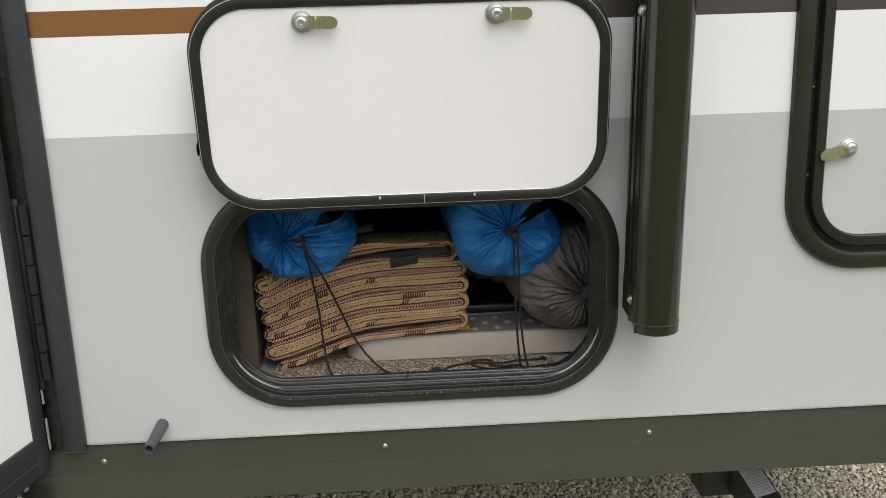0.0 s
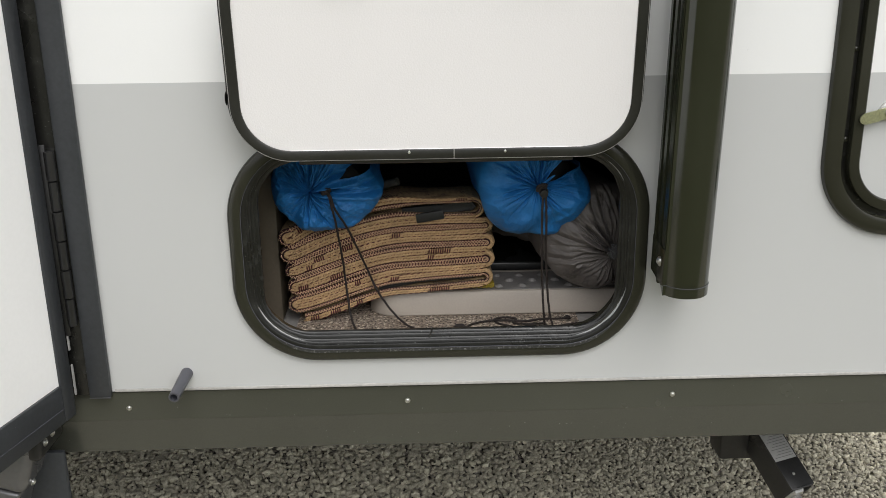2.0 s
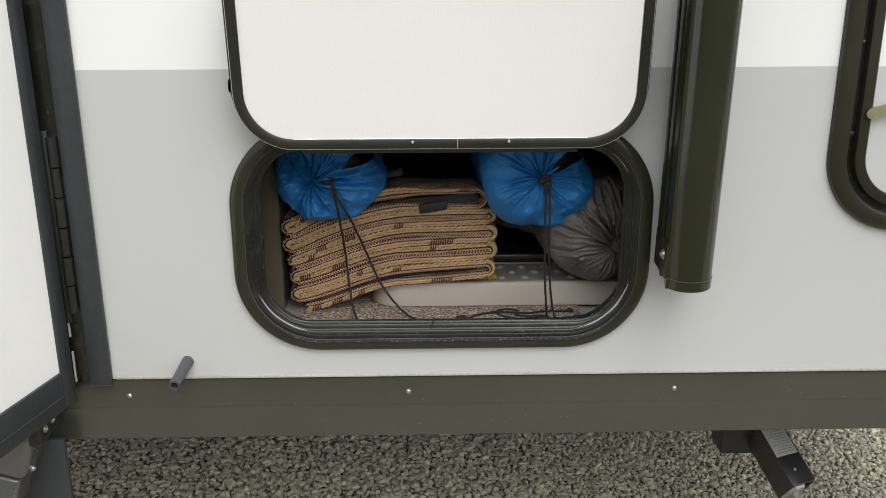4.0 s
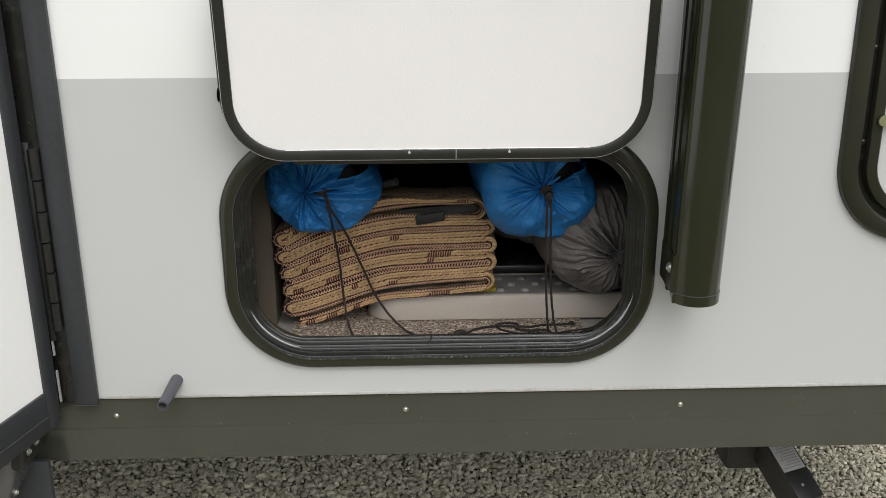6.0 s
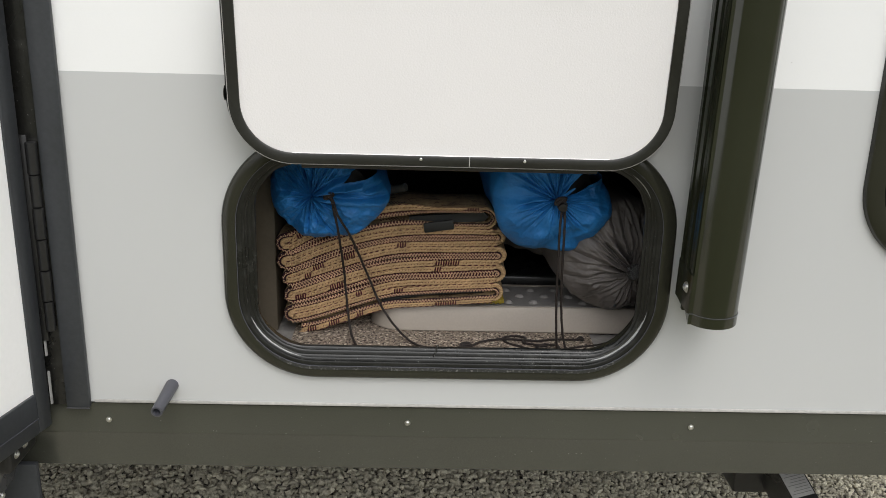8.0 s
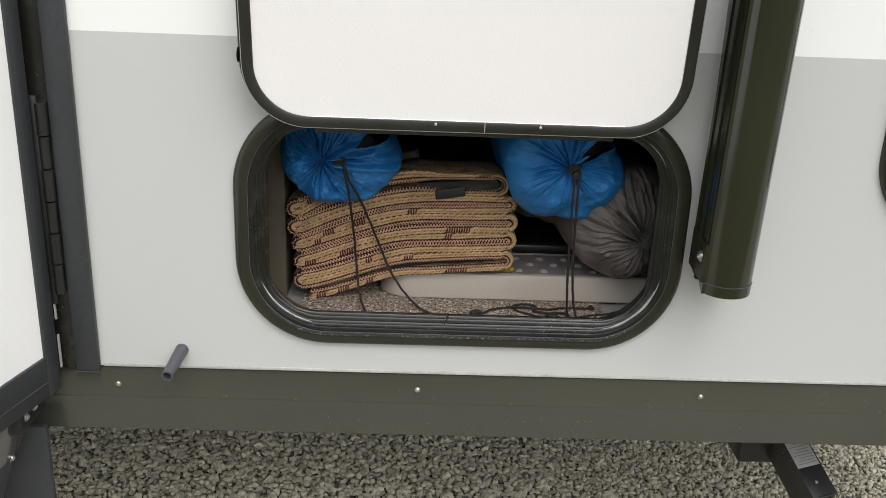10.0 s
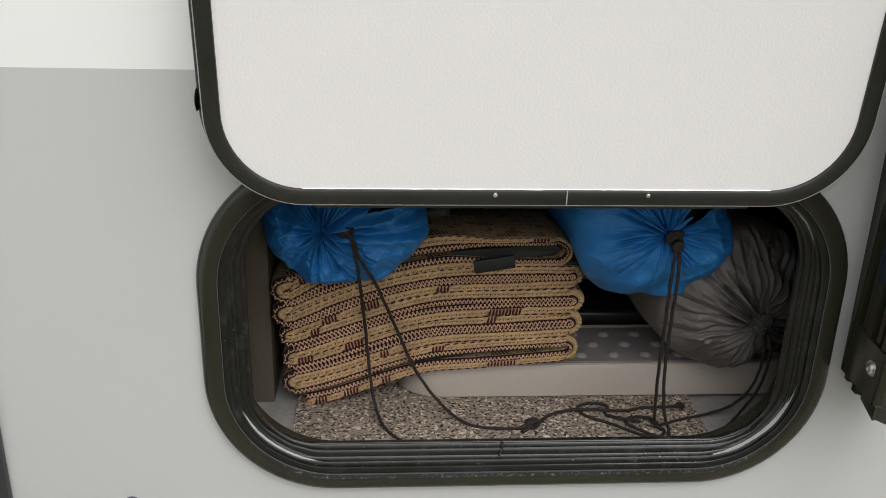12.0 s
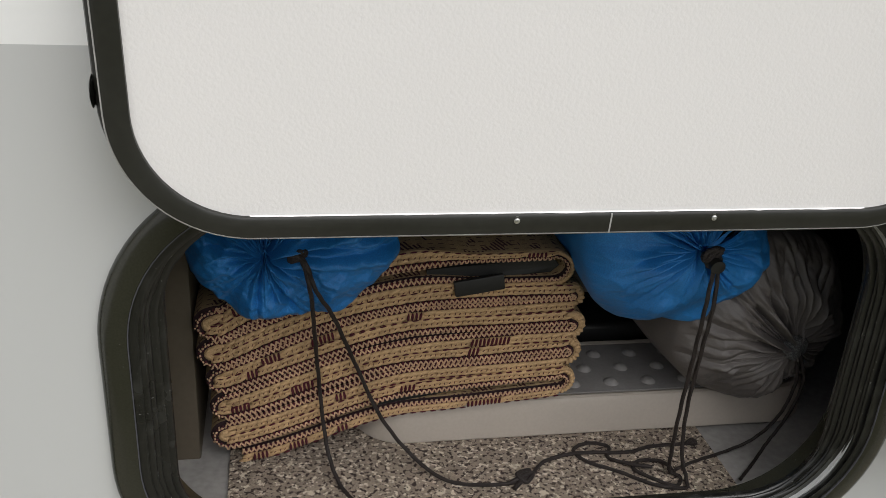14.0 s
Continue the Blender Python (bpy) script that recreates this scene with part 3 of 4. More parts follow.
for k in range(6):
    tall = 0.046
    part("hinge", lathe([(0.0055, edge - tall), (0.0078 - 0.0008 * (k % 2), edge - tall + 0.001), (0.0078 - 0.0008 * (k % 2), edge - 0.002), (0.0055, edge - 0.001)], 14, pose(-0.6015, -0.014, 0)), M_jack, entry, "black hinge knuckle", at=back)
    edge -= tall
part("hinge_leaf", box(-0.626, -0.606, -0.016, -0.012, 0.80, 1.10, 0.001), M_jack, entry, at=back)
# pale strips stand in for daylight showing through the gap by the hinge
for z0, z1 in ((0.775, 0.800), (0.698, 0.750)):
    part("hinge_shim", box(-0.6145, -0.6122, -0.014, -0.010, z0, z1), M_gap, entry, "pale strip painted as light in the hinge gap", at=back)

step = thing("entry_step", "dark grey folding steel entry step under the door", "step")
part("bracket", box(-0.80, -0.640, -0.030, -0.018, 0.40, 0.605, 0.003), M_trim_grey, step)
part("lug", box(-0.668, -0.6440, -0.098, -0.004, 0.626, 0.666, 0.010, 4), M_jack, step)
fold = pose(-0.652, -0.100, 0.652, 0, 18, 0)
part("tread", box(-0.55, 0.0, 0.0, 0.085, -0.088, 0.0, 0.014, 6), M_step, step, "dark grey steel tread", at=fold)
part("lower_tread", box(-0.55, -0.008, 0.006, 0.085, -0.26, -0.090, 0.006, 3), M_step, step, "dark grey steel tread", at=fold)
for y, z in ((-0.078, 0.651), (-0.050, 0.652)):
    part("bolt", screw_head(0.0045), M_steel, step, "zinc bolt head", at=pose(-0.6435, y, z, 0, 0, 90))
part("bolt", screw_head(0.0045), M_steel, step, "zinc bolt head", at=fold @ pose(0.0005, 0.030, -0.078, 0, 0, 90))

# ---- drain tube ----
drain = thing("drain_tube", "short grey plastic drain tube sticking out of the wall", "tube")
a, b = Vector((-0.438, 0.004, 0.7255)), Vector((-0.443, -0.068, 0.716))
d = (b - a).to_track_quat("Z", "Y").to_matrix().to_4x4()
part("tube_wall", lathe([(0.0070, 0.0), (0.0098, 0.0), (0.0084, 0.066), (0.0084, 0.073), (0.0058, 0.073), (0.0055, 0.070), (0.0055, 0.01)], 24, Matrix.Translation(a) @ d), M_pvc, drain)

# ---- stabiliser jack under the frame ----
jack = thing("stabilizer_jack", "black steel stabilizer jack with silver label", "jack")
ja = look((0.614, 0.247, 0.430), (0.647, 0.167, 0.370))
bm = box(-0.028, 0.028, 0.027, 0.030, -0.108, 0.20, 0.001)
box(-0.028, -0.0245, -0.026, 0.0275, -0.108, 0.20, 0.001, bm=bm)
box(0.0245, 0.028, -0.026, 0.0275, -0.108, 0.20, 0.001, bm=bm)
part("channel", bm, M_jack, jack, at=ja)
part("nameplate", box(-0.024, 0.027, 0.0302, 0.0310, -0.050, 0.075), M_label, jack, "silver label with fine print", at=ja)
for k in range(20):
    part("print_bar", box(-0.020, 0.023 - 0.006 * (k % 3), 0.0312, 0.0315, -0.044 + 0.0055 * k, -0.0430 + 0.0055 * k), M_ink, jack, at=ja)
part("drive_nut", lathe([(0.004, 0), (0.0215, 0), (0.0215, 0.026), (0.019, 0.030), (0.010, 0.030), (0.010, 0.040), (0.007, 0.042), (0.001, 0.042)], 6, ja @ pose(0, -0.004, -0.082, 180, 0, 0)), M_nut, jack, "zinc hexagonal drive nut")
part("end_lip", tube([ja @ Vector(p) for p in [(-0.0265, -0.026, -0.108), (-0.0265, 0.020, -0.108), (-0.0235, 0.0265, -0.108), (-0.017, 0.0285, -0.108), (0.017, 0.0285, -0.108), (0.0235, 0.0265, -0.108), (0.0265, 0.020, -0.108), (0.0265, -0.026, -0.108)]], 0.0024, 8), M_jack, jack, "worn rolled lip")
part("bolt", screw_head(0.0022), M_nut, jack, "worn bolt head", at=ja @ pose(0.004, 0.0302, -0.080, 180, 0, 0))
part("bracket", box(0.527, 0.60, 0.252, 0.32, 0.393, 0.63, 0.006), M_jack, jack)

# ---- in the bay: stool, case, tube, bags, mat ----
stool = thing("step_stool", "beige plastic step stool with grey studded top", "stool")
SX0, SX1, SY0, SY1, SZ0, SZ1 = -0.155, 0.355, 0.176, 0.300, 0.7450, 0.789


def stool_loop(grow, r):
    return [(x, z) for x, z, *_ in rounded_loop(SX0 - grow, SX1 + grow, SY0 - grow, SY1 + grow, r, 10)]


bm = bmesh.new()
rings = [[bm.verts.new((x, y, z)) for x, y in stool_loop(g, r)] for g, r, z in ((-0.002, 0.05, SZ0), (0.0, 0.052, SZ0 + 0.002), (-0.003, 0.049, SZ1 - 0.006), (-0.005, 0.047, SZ1 - 0.0015), (-0.008, 0.044, SZ1), (-0.012, 0.040, SZ1 - 0.001), (-0.0135, 0.0385, SZ1 - 0.004))]
for p, q in zip(rings, rings[1:]):
    for i in range(len(p)):
        j = (i + 1) % len(p)
        bm.faces.new((p[i], p[j], q[j], q[i]))
bm.faces.new(rings[0]); bm.faces.new(rings[-1])
part("stool_base", bm, M_stool, stool)
bm = bmesh.new()
lo = [bm.verts.new((x, y, SZ1 - 0.0035)) for x, y in stool_loop(-0.014, 0.038)]
hi = [bm.verts.new((x, y, SZ1 - 0.001)) for x, y in stool_loop(-0.0145, 0.0375)]
for i in range(len(lo)):
    j = (i + 1) % len(lo)
    bm.faces.new((lo[i], lo[j], hi[j], hi[i]))
bm.faces.new(hi); bm.faces.new(lo)
part("tread", bm, M_stool_top, stool, "grey studded tread")
stud = part("stud", lathe([(0.0085, 0), (0.0072, 0.0012), (0.0055, 0.0030), (0.0036, 0.0040), (0.001, 0.0044)], 14), M_stool_top, stool, at=pose(0.079, 0.207, SZ1 - 0.001))
for row in range(3):
    for k in range(7):
        if row or k:
            s = stud.copy(); scene.collection.objects.link(s)
            s.matrix_basis = pose(0.079 + 0.0425 * k - 0.021 * (row % 2), 0.207 + 0.029 * row, SZ1 - 0.001)

tagged(part("black_case", box(-0.18, 0.42, 0.312, 0.62, 0.7455, 0.800, 0.006, 3), M_case), "flat glossy black plastic case on the carpet", "case")
bm = box(0.000, 0.070, 0.196, 0.290, 0.7895, 0.7965, 0.001)
for k in range(9):                                   # ribs along its edge
    box(0.004 + 0.0072 * k, 0.0075 + 0.0072 * k, 0.1935, 0.1965, 0.7895, 0.7960, bm=bm)
tagged(part("level_block", bm, M_yellow), "flat yellow plastic leveling block under the mat", "block")
tagged(part("grey_rod", tube([Vector((-0.098, 0.196, 0.988)), Vector((-0.103, 0.198, 0.986)), Vector((-0.150, 0.215, 0.972)), Vector((-0.24, 0.26, 0.955))], 0.0068, 14), M_rod), "dull grey rod end sticking out behind the blue bag", "rod")


def sack(bag, knot, back, outline, fans, dome, length, seed, material, notch=None, crumple=1.0):
    """A drawstring sack seen from its gathered mouth. outline: (degrees, radius) round its rim; fans: (from, to, creases,
    depth, reach) of the pleats that run out from the mouth; notch: (from, to, start) of a gap between two flaps."""
    back = Vector(back).normalized()
    u = back.cross(Vector((0, 0, 1))).normalized()
    w = u.cross(back).normalized()
    rng = np.random.default_rng(seed)
    ph = rng.uniform(0, 6.28, 10)
    N = 720
    a = np.linspace(0, 2 * np.pi, N, endpoint=False)
    ca, sa = np.cos(a), np.sin(a)
    deg = np.array([d for d, _ in outline] + [outline[0][0] + 360.0]); rad = np.array([r for _, r in outline] + [outline[0][1]])
    R = np.interp((np.degrees(a) - deg[0]) % 360 + deg[0], deg, rad)
    ker = np.exp(-np.linspace(-2, 2, 17) ** 2); ker /= ker.sum()
    R = np.convolve(np.concatenate([R[-8:], R, R[:8]]), ker, "valid")
    lines = []
    for d0, d1, count, deep, reach in fans:
        for k in range(count):
            ang = radians(d0 + (d1 - d0) * (k + rng.uniform(0.1, 0.9)) / count)
            lines.append((ang, deep * rng.uniform(0.45, 1.15), reach * rng.uniform(0.55, 1.3), rng.uniform(-0.30, 0.30), rng.uniform(0.8, 1.6)))
    steps = [0.02 + 0.98 * (i / 72) ** 1.15 for i in range(73)] + [1 + 0.25 * k for k in range(1, 9)]
    bm = bmesh.new()
    rings, gap = [], np.zeros(N, bool)
    if notch:
        gap = ((np.degrees(a) - notch[0]) % 360) < (notch[1] - notch[0]) % 360
    for rho in steps:
        q = min(rho, 1.0)
        y = np.full(N, dome * (1 - math.sqrt(max(0, 1 - q * q * 0.985))) / (1 - math.sqrt(0.015)) + 0.010 * math.exp(-(q / 0.10) ** 2))
        for ang, deep, reach, bend, width in lines:
            off = np.abs((a - ang - bend * q * q + np.pi) % (2 * np.pi) - np.pi)
            wide = 0.030 * width / (0.30 + q)
            y += 0.0125 * deep * min(1, q / 0.06) * math.exp(-(q / reach) ** 2 * 1.3) * (np.exp(-off / wide) - 0.5 * np.exp(-((off - 2.6 * wide) / (1.3 * wide)) ** 2))
        rim = R.copy()
        if rho > 1:
            y += (rho - 1) / 2 * length
            rim *= 1 + 0.03 * np.sin(6 * rho + 2 * a + ph[7]) - 0.10 * (rho - 1)
        ring = []
        for i in range(N):
            p = Vector((rim[i] * q * ca[i], rim[i] * q * sa[i], 0.01 * rho)) * 10
            off = Vector((seed * 3.7, seed * 1.3, 0))
            soft = 0.016 * noise.noise(p * 2.4 + off) + crumple * (0.0085 * (0.22 - abs(noise.noise(p * 4.2 + off * 2))) + 0.0026 * (0.2 - abs(noise.noise(p * 8.5 - off))) + 0.0010 * noise.noise(p * 26))
            ring.append(bm.verts.new(Vector(knot) + u * float(p.x / 10) + w * float(p.y / 10) + back * float(y[i] - soft * min(1, 1.6 * q))))
        rings.append(ring)
    for k, (p, q) in enumerate(zip(rings, rings[1:])):
        for i in range(N):
            j = (i + 1) % N
            if notch and gap[i] and steps[k] >= notch[2] + 0.25 * abs(math.sin(9 * a[i])):
                continue
            bm.faces.new((p[i], p[j], q[j], q[i]))
    bm.faces.new(rings[0])
    if not notch:
        bm.faces.new(rings[-1])
    ob = part("sack", bm, material, bag, smooth=False)
    ob.data.shade_smooth()
    if notch:                                        # a black sheet stands in for the shade between the flaps
        bm = bmesh.new()
        inner = [[bm.verts.new(Vector(knot) + u * float(R[i] * g * ca[i]) + w * float(R[i] * g * sa[i]) + back * (dome * 0.45 + d)) for i in range(0, N, 12)] for g, d in ((0.05, 0.0), (0.5, 0.01), (0.78, 0.03), (0.8, 0.25))]
        for p, q in zip(inner, inner[1:]):
            for i in range(len(p)):
                j = (i + 1) % len(p)
                bm.faces.new((p[i], p[j], q[j], q[i]))
        bm.faces.new(inner[0])
        part("packed_cloth", bm, M_strap, bag, "black sheet standing in for the shade inside the bag")
    return ob


def strings(bag, lines, radius=0.0019):
    for pts in lines:
        part("drawstring", tube(spline(pts, 14), radius, 8, 0.9), M_cord, bag, "black braided drawstring")


def knot_lump(bag, at, size, seed):
    """A cord lock with the overhand knot behind it."""
    rng = random.Random(seed)
    pts = []
    for k in range(15):
        a = k * 1.25
        pts.append(Vector(at) + Vector((math.cos(a) * size * 0.95, -0.002 - 0.6 * size * rng.random(), math.sin(a * 1.15) * size * 0.62)))
    part("knot", tube(spline(pts, 6), 0.0024, 8), M_cord, bag, "black knotted cord")


FZ = 0.7465
bag_l = thing("blue_bag", "blue nylon drawstring bag lying on the folded mat", "bag", "blue drawstring bags")
sack(bag_l, (-0.240, 0.106, 0.993), (0.0, 1, 0.02),
     [(8, 0.107), (15, 0.102), (24, 0.094), (30, 0.088), (60, 0.084), (90, 0.078), (120, 0.072), (157, 0.069), (210, 0.070), (223, 0.071), (244, 0.070), (255, 0.076), (284, 0.080), (308, 0.093), (331, 0.104), (354, 0.119)],
     [(-8, 6, 3, 1.2, 1.2), (30, 80, 7, 1.1, 0.8), (85, 150, 9, 1.2, 0.65), (150, 215, 11, 1.1, 0.5), (215, 290, 11, 1.2, 0.6), (292, 340, 4, 1.0, 0.5)], 0.042, 0.45, 3, M_blue, notch=(16, 29, 0.50), crumple=1.35)
knot_lump(bag_l, (-0.213, 0.106, 0.994), 0.007, 1)
strings(bag_l, [
    [(-0.234, 0.110, 0.995), (-0.222, 0.100, 0.997), (-0.210, 0.098, 0.992), (-0.203, 0.094, 0.965), (-0.200, 0.118, 0.930), (-0.195, 0.150, 0.86), (-0.190, 0.150, 0.80), (-0.184, 0.136, 0.763), (-0.172, 0.108, FZ), (-0.150, 0.075, FZ)],
    [(-0.220, 0.104, 0.994), (-0.208, 0.097, 0.992), (-0.198, 0.094, 0.965), (-0.182, 0.122, 0.925), (-0.160, 0.150, 0.86), (-0.135, 0.150, 0.80), (-0.105, 0.140, 0.760), (-0.075, 0.115, FZ), (-0.040, 0.103, FZ), (0.003, 0.106, FZ), (0.030, 0.132, FZ), (0.067, 0.140, FZ + 0.002), (0.120, 0.139, FZ), (0.150, 0.146, FZ), (0.193, 0.147, FZ)],
])
part("knot", tube(spline([(-0.012, 0.103, FZ), (0.004, 0.108, FZ + 0.005), (0.013, 0.112, FZ + 0.002), (0.004, 0.102, FZ + 0.001), (-0.004, 0.108, FZ + 0.006), (0.010, 0.114, FZ + 0.004), (-0.010, 0.094, FZ)], 8), 0.0024, 8), M_cord, bag_l)
part("knot", tube(spline([(0.188, 0.146, FZ), (0.195, 0.148, FZ + 0.004), (0.199, 0.145, FZ + 0.001), (0.192, 0.143, FZ + 0.003), (0.197, 0.150, FZ)], 6), 0.0022, 8), M_cord, bag_l)

bag_r = thing("blue_bag", "plump blue nylon drawstring bag wedged above a grey bag", "bag", "blue drawstring bags")
sack(bag_r, (0.130, 0.078, 1.003), (-0.08, 1, 0.03),
     [(10, 0.082), (18, 0.084), (44, 0.086), (60, 0.088), (90, 0.083), (140, 0.080), (176, 0.089), (201, 0.092), (225, 0.100), (239, 0.103), (269, 0.097), (295, 0.106), (321, 0.108), (339, 0.107), (356, 0.096)],
     [(50, 85, 7, 1.0, 0.75), (85, 150, 13, 1.0, 0.6), (150, 215, 12, 0.95, 0.5), (215, 285, 7, 0.6, 0.42), (285, 340, 9, 0.8, 0.5), (340, 375, 8, 0.9, 0.65)], 0.052, 0.45, 8, M_blue, notch=(17, 46, 0.12), crumple=0.7)
knot_lump(bag_r, (0.134, 0.073, 1.003), 0.008, 5)
part("cord_lock", lathe([(0.004, 0), (0.0075, 0.001), (0.008, 0.008), (0.006, 0.010), (0.0065, 0.017), (0.003, 0.018)], 16, pose(0.137, 0.076, 0.997, 100, 0, 0)), M_strap, bag_r, "black cord lock")
strings(bag_r, [
    [(0.132, 0.074, 1.005), (0.136, 0.066, 0.998), (0.135, 0.064, 0.960), (0.137, 0.072, 0.90), (0.141, 0.085, 0.83), (0.146, 0.095, 0.775), (0.150, 0.100, 0.752), (0.160, 0.094, FZ), (0.150, 0.082, FZ), (0.132, 0.095, FZ), (0.118, 0.112, FZ), (0.128, 0.124, FZ), (0.150, 0.116, FZ + 0.003), (0.155, 0.098, FZ + 0.003)],
    [(0.138, 0.073, 1.004), (0.140, 0.066, 0.996), (0.142, 0.064, 0.955), (0.144, 0.073, 0.90), (0.149, 0.087, 0.83), (0.156, 0.092, 0.775), (0.163, 0.088, 0.750), (0.158, 0.078, FZ), (0.130, 0.086, FZ), (0.100, 0.110, FZ), (0.074, 0.128, FZ), (0.066, 0.148, FZ), (0.085, 0.158, FZ), (0.104, 0.150, FZ), (0.098, 0.132, FZ), (0.115, 0.115, FZ + 0.004), (0.135, 0.108, FZ + 0.004)],
])

bag_g = thing("grey_bag", "grey nylon drawstring bag resting on the plastic stool", "bag")
sack(bag_g, (0.264, 0.118, 0.8775), (-0.22, 1, 0.06),
     [(0, 0.100), (45, 0.104), (90, 0.106), (130, 0.108), (165, 0.106), (195, 0.104), (225, 0.092), (250, 0.086), (285, 0.084), (330, 0.092)],
     [(0, 60, 11, 0.9, 0.7), (60, 130, 15, 1.0, 0.75), (130, 200, 14, 1.0, 0.8), (200, 280, 14, 0.9, 0.6), (280, 360, 10, 0.9, 0.7)], 0.050, 0.45, 21, M_greybag, crumple=0.9)
part("cord_lock", lathe([(0.006, 0), (0.0125, 0.001), (0.0140, 0.006), (0.0125, 0.012), (0.006, 0.014)], 18, pose(0.265, 0.124, 0.8775, 90, 0, 18)), M_mesh, bag_g, "black webbing gathered at the mouth")
fold = tube(spline([(0.215, 0.225, 0.888), (0.16, 0.265, 0.886), (0.11, 0.310, 0.887), (0.055, 0.36, 0.889)], 14), 0.034, 24)
for v in fold.verts:
    v.co += Vector((0, -1, 0.5)) * 0.010 * noise.noise(v.co * 34) + Vector((0, 0, 1)) * 0.006 * noise.noise(Vector((v.co.x * 12, v.co.y * 90, v.co.z * 90)))
part("sack_end", fold, M_greybag, bag_g, "slack grey end of the bag")
strings(bag_g, [
    [(0.268, 0.113, 0.871), (0.274, 0.112, 0.84), (0.276, 0.128, 0.79), (0.258, 0.135, 0.757), (0.225, 0.130, FZ), (0.185, 0.117, FZ), (0.155, 0.104, FZ)],
    [(0.272, 0.114, 0.873), (0.282, 0.112, 0.84), (0.284, 0.126, 0.79), (0.268, 0.126, 0.757), (0.245, 0.108, FZ), (0.220, 0.085, FZ)],
], 0.0017)


def folded_mat():
    """An outdoor mat folded back and forth; its bound front edge shows as braid and zigzag stitching."""
    mat_thing = thing("folded_mat", "tan and maroon woven outdoor mat folded into a stack", "mat")
    rng = random.Random(12)
    runs, front = 11, 0.166
    right_c = [0.8085, 0.8305, 0.8450, 0.8610, 0.8770, 0.8920, 0.9070, 0.9210, 0.9325, 0.9600, 0.9720]
    left_c = [0.7500, 0.7690, 0.7830, 0.8020, 0.8160, 0.8310, 0.8450, 0.8600, 0.8750, 0.8900, 0.9080]
    right_half = [0.0058, 0.0064, 0.0081, 0.0081, 0.0079, 0.0079, 0.0076, 0.0075, 0.0050, 0.0042, 0.006]
    right_x = [0.046, 0.046, 0.050, 0.049, 0.050, 0.051, 0.050, 0.049, 0.028, 0.027, -0.205]
    left_x = [-0.266, -0.280, -0.279, -0.280, -0.277, -0.284, -0.282, -0.289, -0.287, -0.288, -0.287]
    shift = [0.0, 0.002, -0.001, 0.001, 0.003, 0.0, -0.002, 0.001, 0.0, 0.002, 0.001]

    def rise(k, x):
        """How far a run has climbed from its left end on the carpet to its right end on the stool."""
        u = min(1, max(0, (x + 0.28) / 0.33))
        a, b = min(1, u / 0.55), min(1, u / 0.65)
        low, high = 0.6 * a * a * (3 - 2 * a) + 0.4 * u, 1 - (1 - b) ** 2
        f = k / (runs - 2)
        return low * (1 - f) + high * f

    def height(k, x):
        r = rise(k, x)
        return left_c[k] * (1 - r) + right_c[k] * r + 0.0007 * math.sin(31 * x + 2.1 * k)

    def thickness(k, x):
        r = rise(k, x)
        half = 0.0077 * (1 - r) + right_half[k] * r
        if k in (8, 9):                              # the top fold opens round the strap
            f = min(1, max(0, (x + 0.10) / 0.05))
            half = max(half, 0.0074 + 0.0018 * r) * (1 - f) + half * f
        return half

    path = []                                       # (x, z, run, front y)
    for k in range(runs):
        xs = [left_x[k] + (right_x[k] - left_x[k]) * i / 90 for i in range(91)]
        if k % 2:
            xs.reverse()
        path += [(x, height(k, x), k, front - shift[k], 0) for x in xs]
        if k + 1 < runs:                            # the turn into the next run
            x0, z0, x1 = xs[-1], height(k, xs[-1]), (right_x if k % 2 == 0 else left_x)[k + 1]
            z1, out = height(k + 1, x1), (1 if k % 2 == 0 else -1)
            for i in range(1, 12):
                a = math.pi * i / 12
                mid = (1 - math.cos(a)) / 2
                path.append((x0 + (x1 - x0) * mid + out * math.sin(a) * abs(z1 - z0) * 0.62, z0 + (z1 - z0) * mid, k if i < 6 else k + 1, front - shift[k], 1))
    P = [Vector((x, 0, z)) for x, z, *_ in path]
    T = [(P[min(i + 1, len(P) - 1)] - P[max(i - 1, 0)]).normalized() for i in range(len(P))]
    Nn = [Vector((-t.z, 0, t.x)) for t in T]
    H = [thickness(p[2], p[0]) for p in path]
    bm = bmesh.new()
    rows = []
    for i, p in enumerate(P):
        y0 = path[i][3]
        lift = path[i][2] / (runs - 1)                # the stack sags towards its back
        half = H[i]
        prof = [(half, 0.36, 0.035), (half, 0.30, 0.014), (half, 0.25, 0.004), (half, 0.21, 0.0), (half, y0 + 0.004, 0), (half * 0.6, y0 + 0.001, 0)]
        prof += [(0.0, y0 + 0.0005, 0)] + [(-d, y, z) for d, y, z in reversed(prof)]
        rows.append([bm.verts.new(p + Nn[i] * d + Vector((0, y, -drop * lift))) for d, y, drop in prof])
    for a, b in zip(rows, rows[1:]):
        for i in range(13):
            j = (i + 1) % 13
            f = bm.faces.new((a[i], a[j], b[j], b[i]))
            f.material_index = {4: 1, 5: 1, 6: 2, 7: 2}.get(i, 0)
    bm.faces.new(rows[0]); bm.faces.new(rows[-1])
    sheet = part("woven_sheet", bm, M_weave, mat_thing)
    sheet.data.materials.append(M_binding)
    sheet.data.materials.append(M_tan)

    # bound edge: stitches of three yarns laid along the fold
    unit = bmesh.new()
    bmesh.ops.create_icosphere(unit, subdivisions=1, radius=1.08)
    base = np.array([v.co[:] for v in unit.verts]); tri = np.array([[v.index for v in f.verts] for f in unit.faces])
    unit.free()
    yarn = {"tan": [], "faded": [], "maroon": []}
    length = [0.0]
    for a, b in zip(P, P[1:]):
        length.append(length[-1] + (b - a).length)

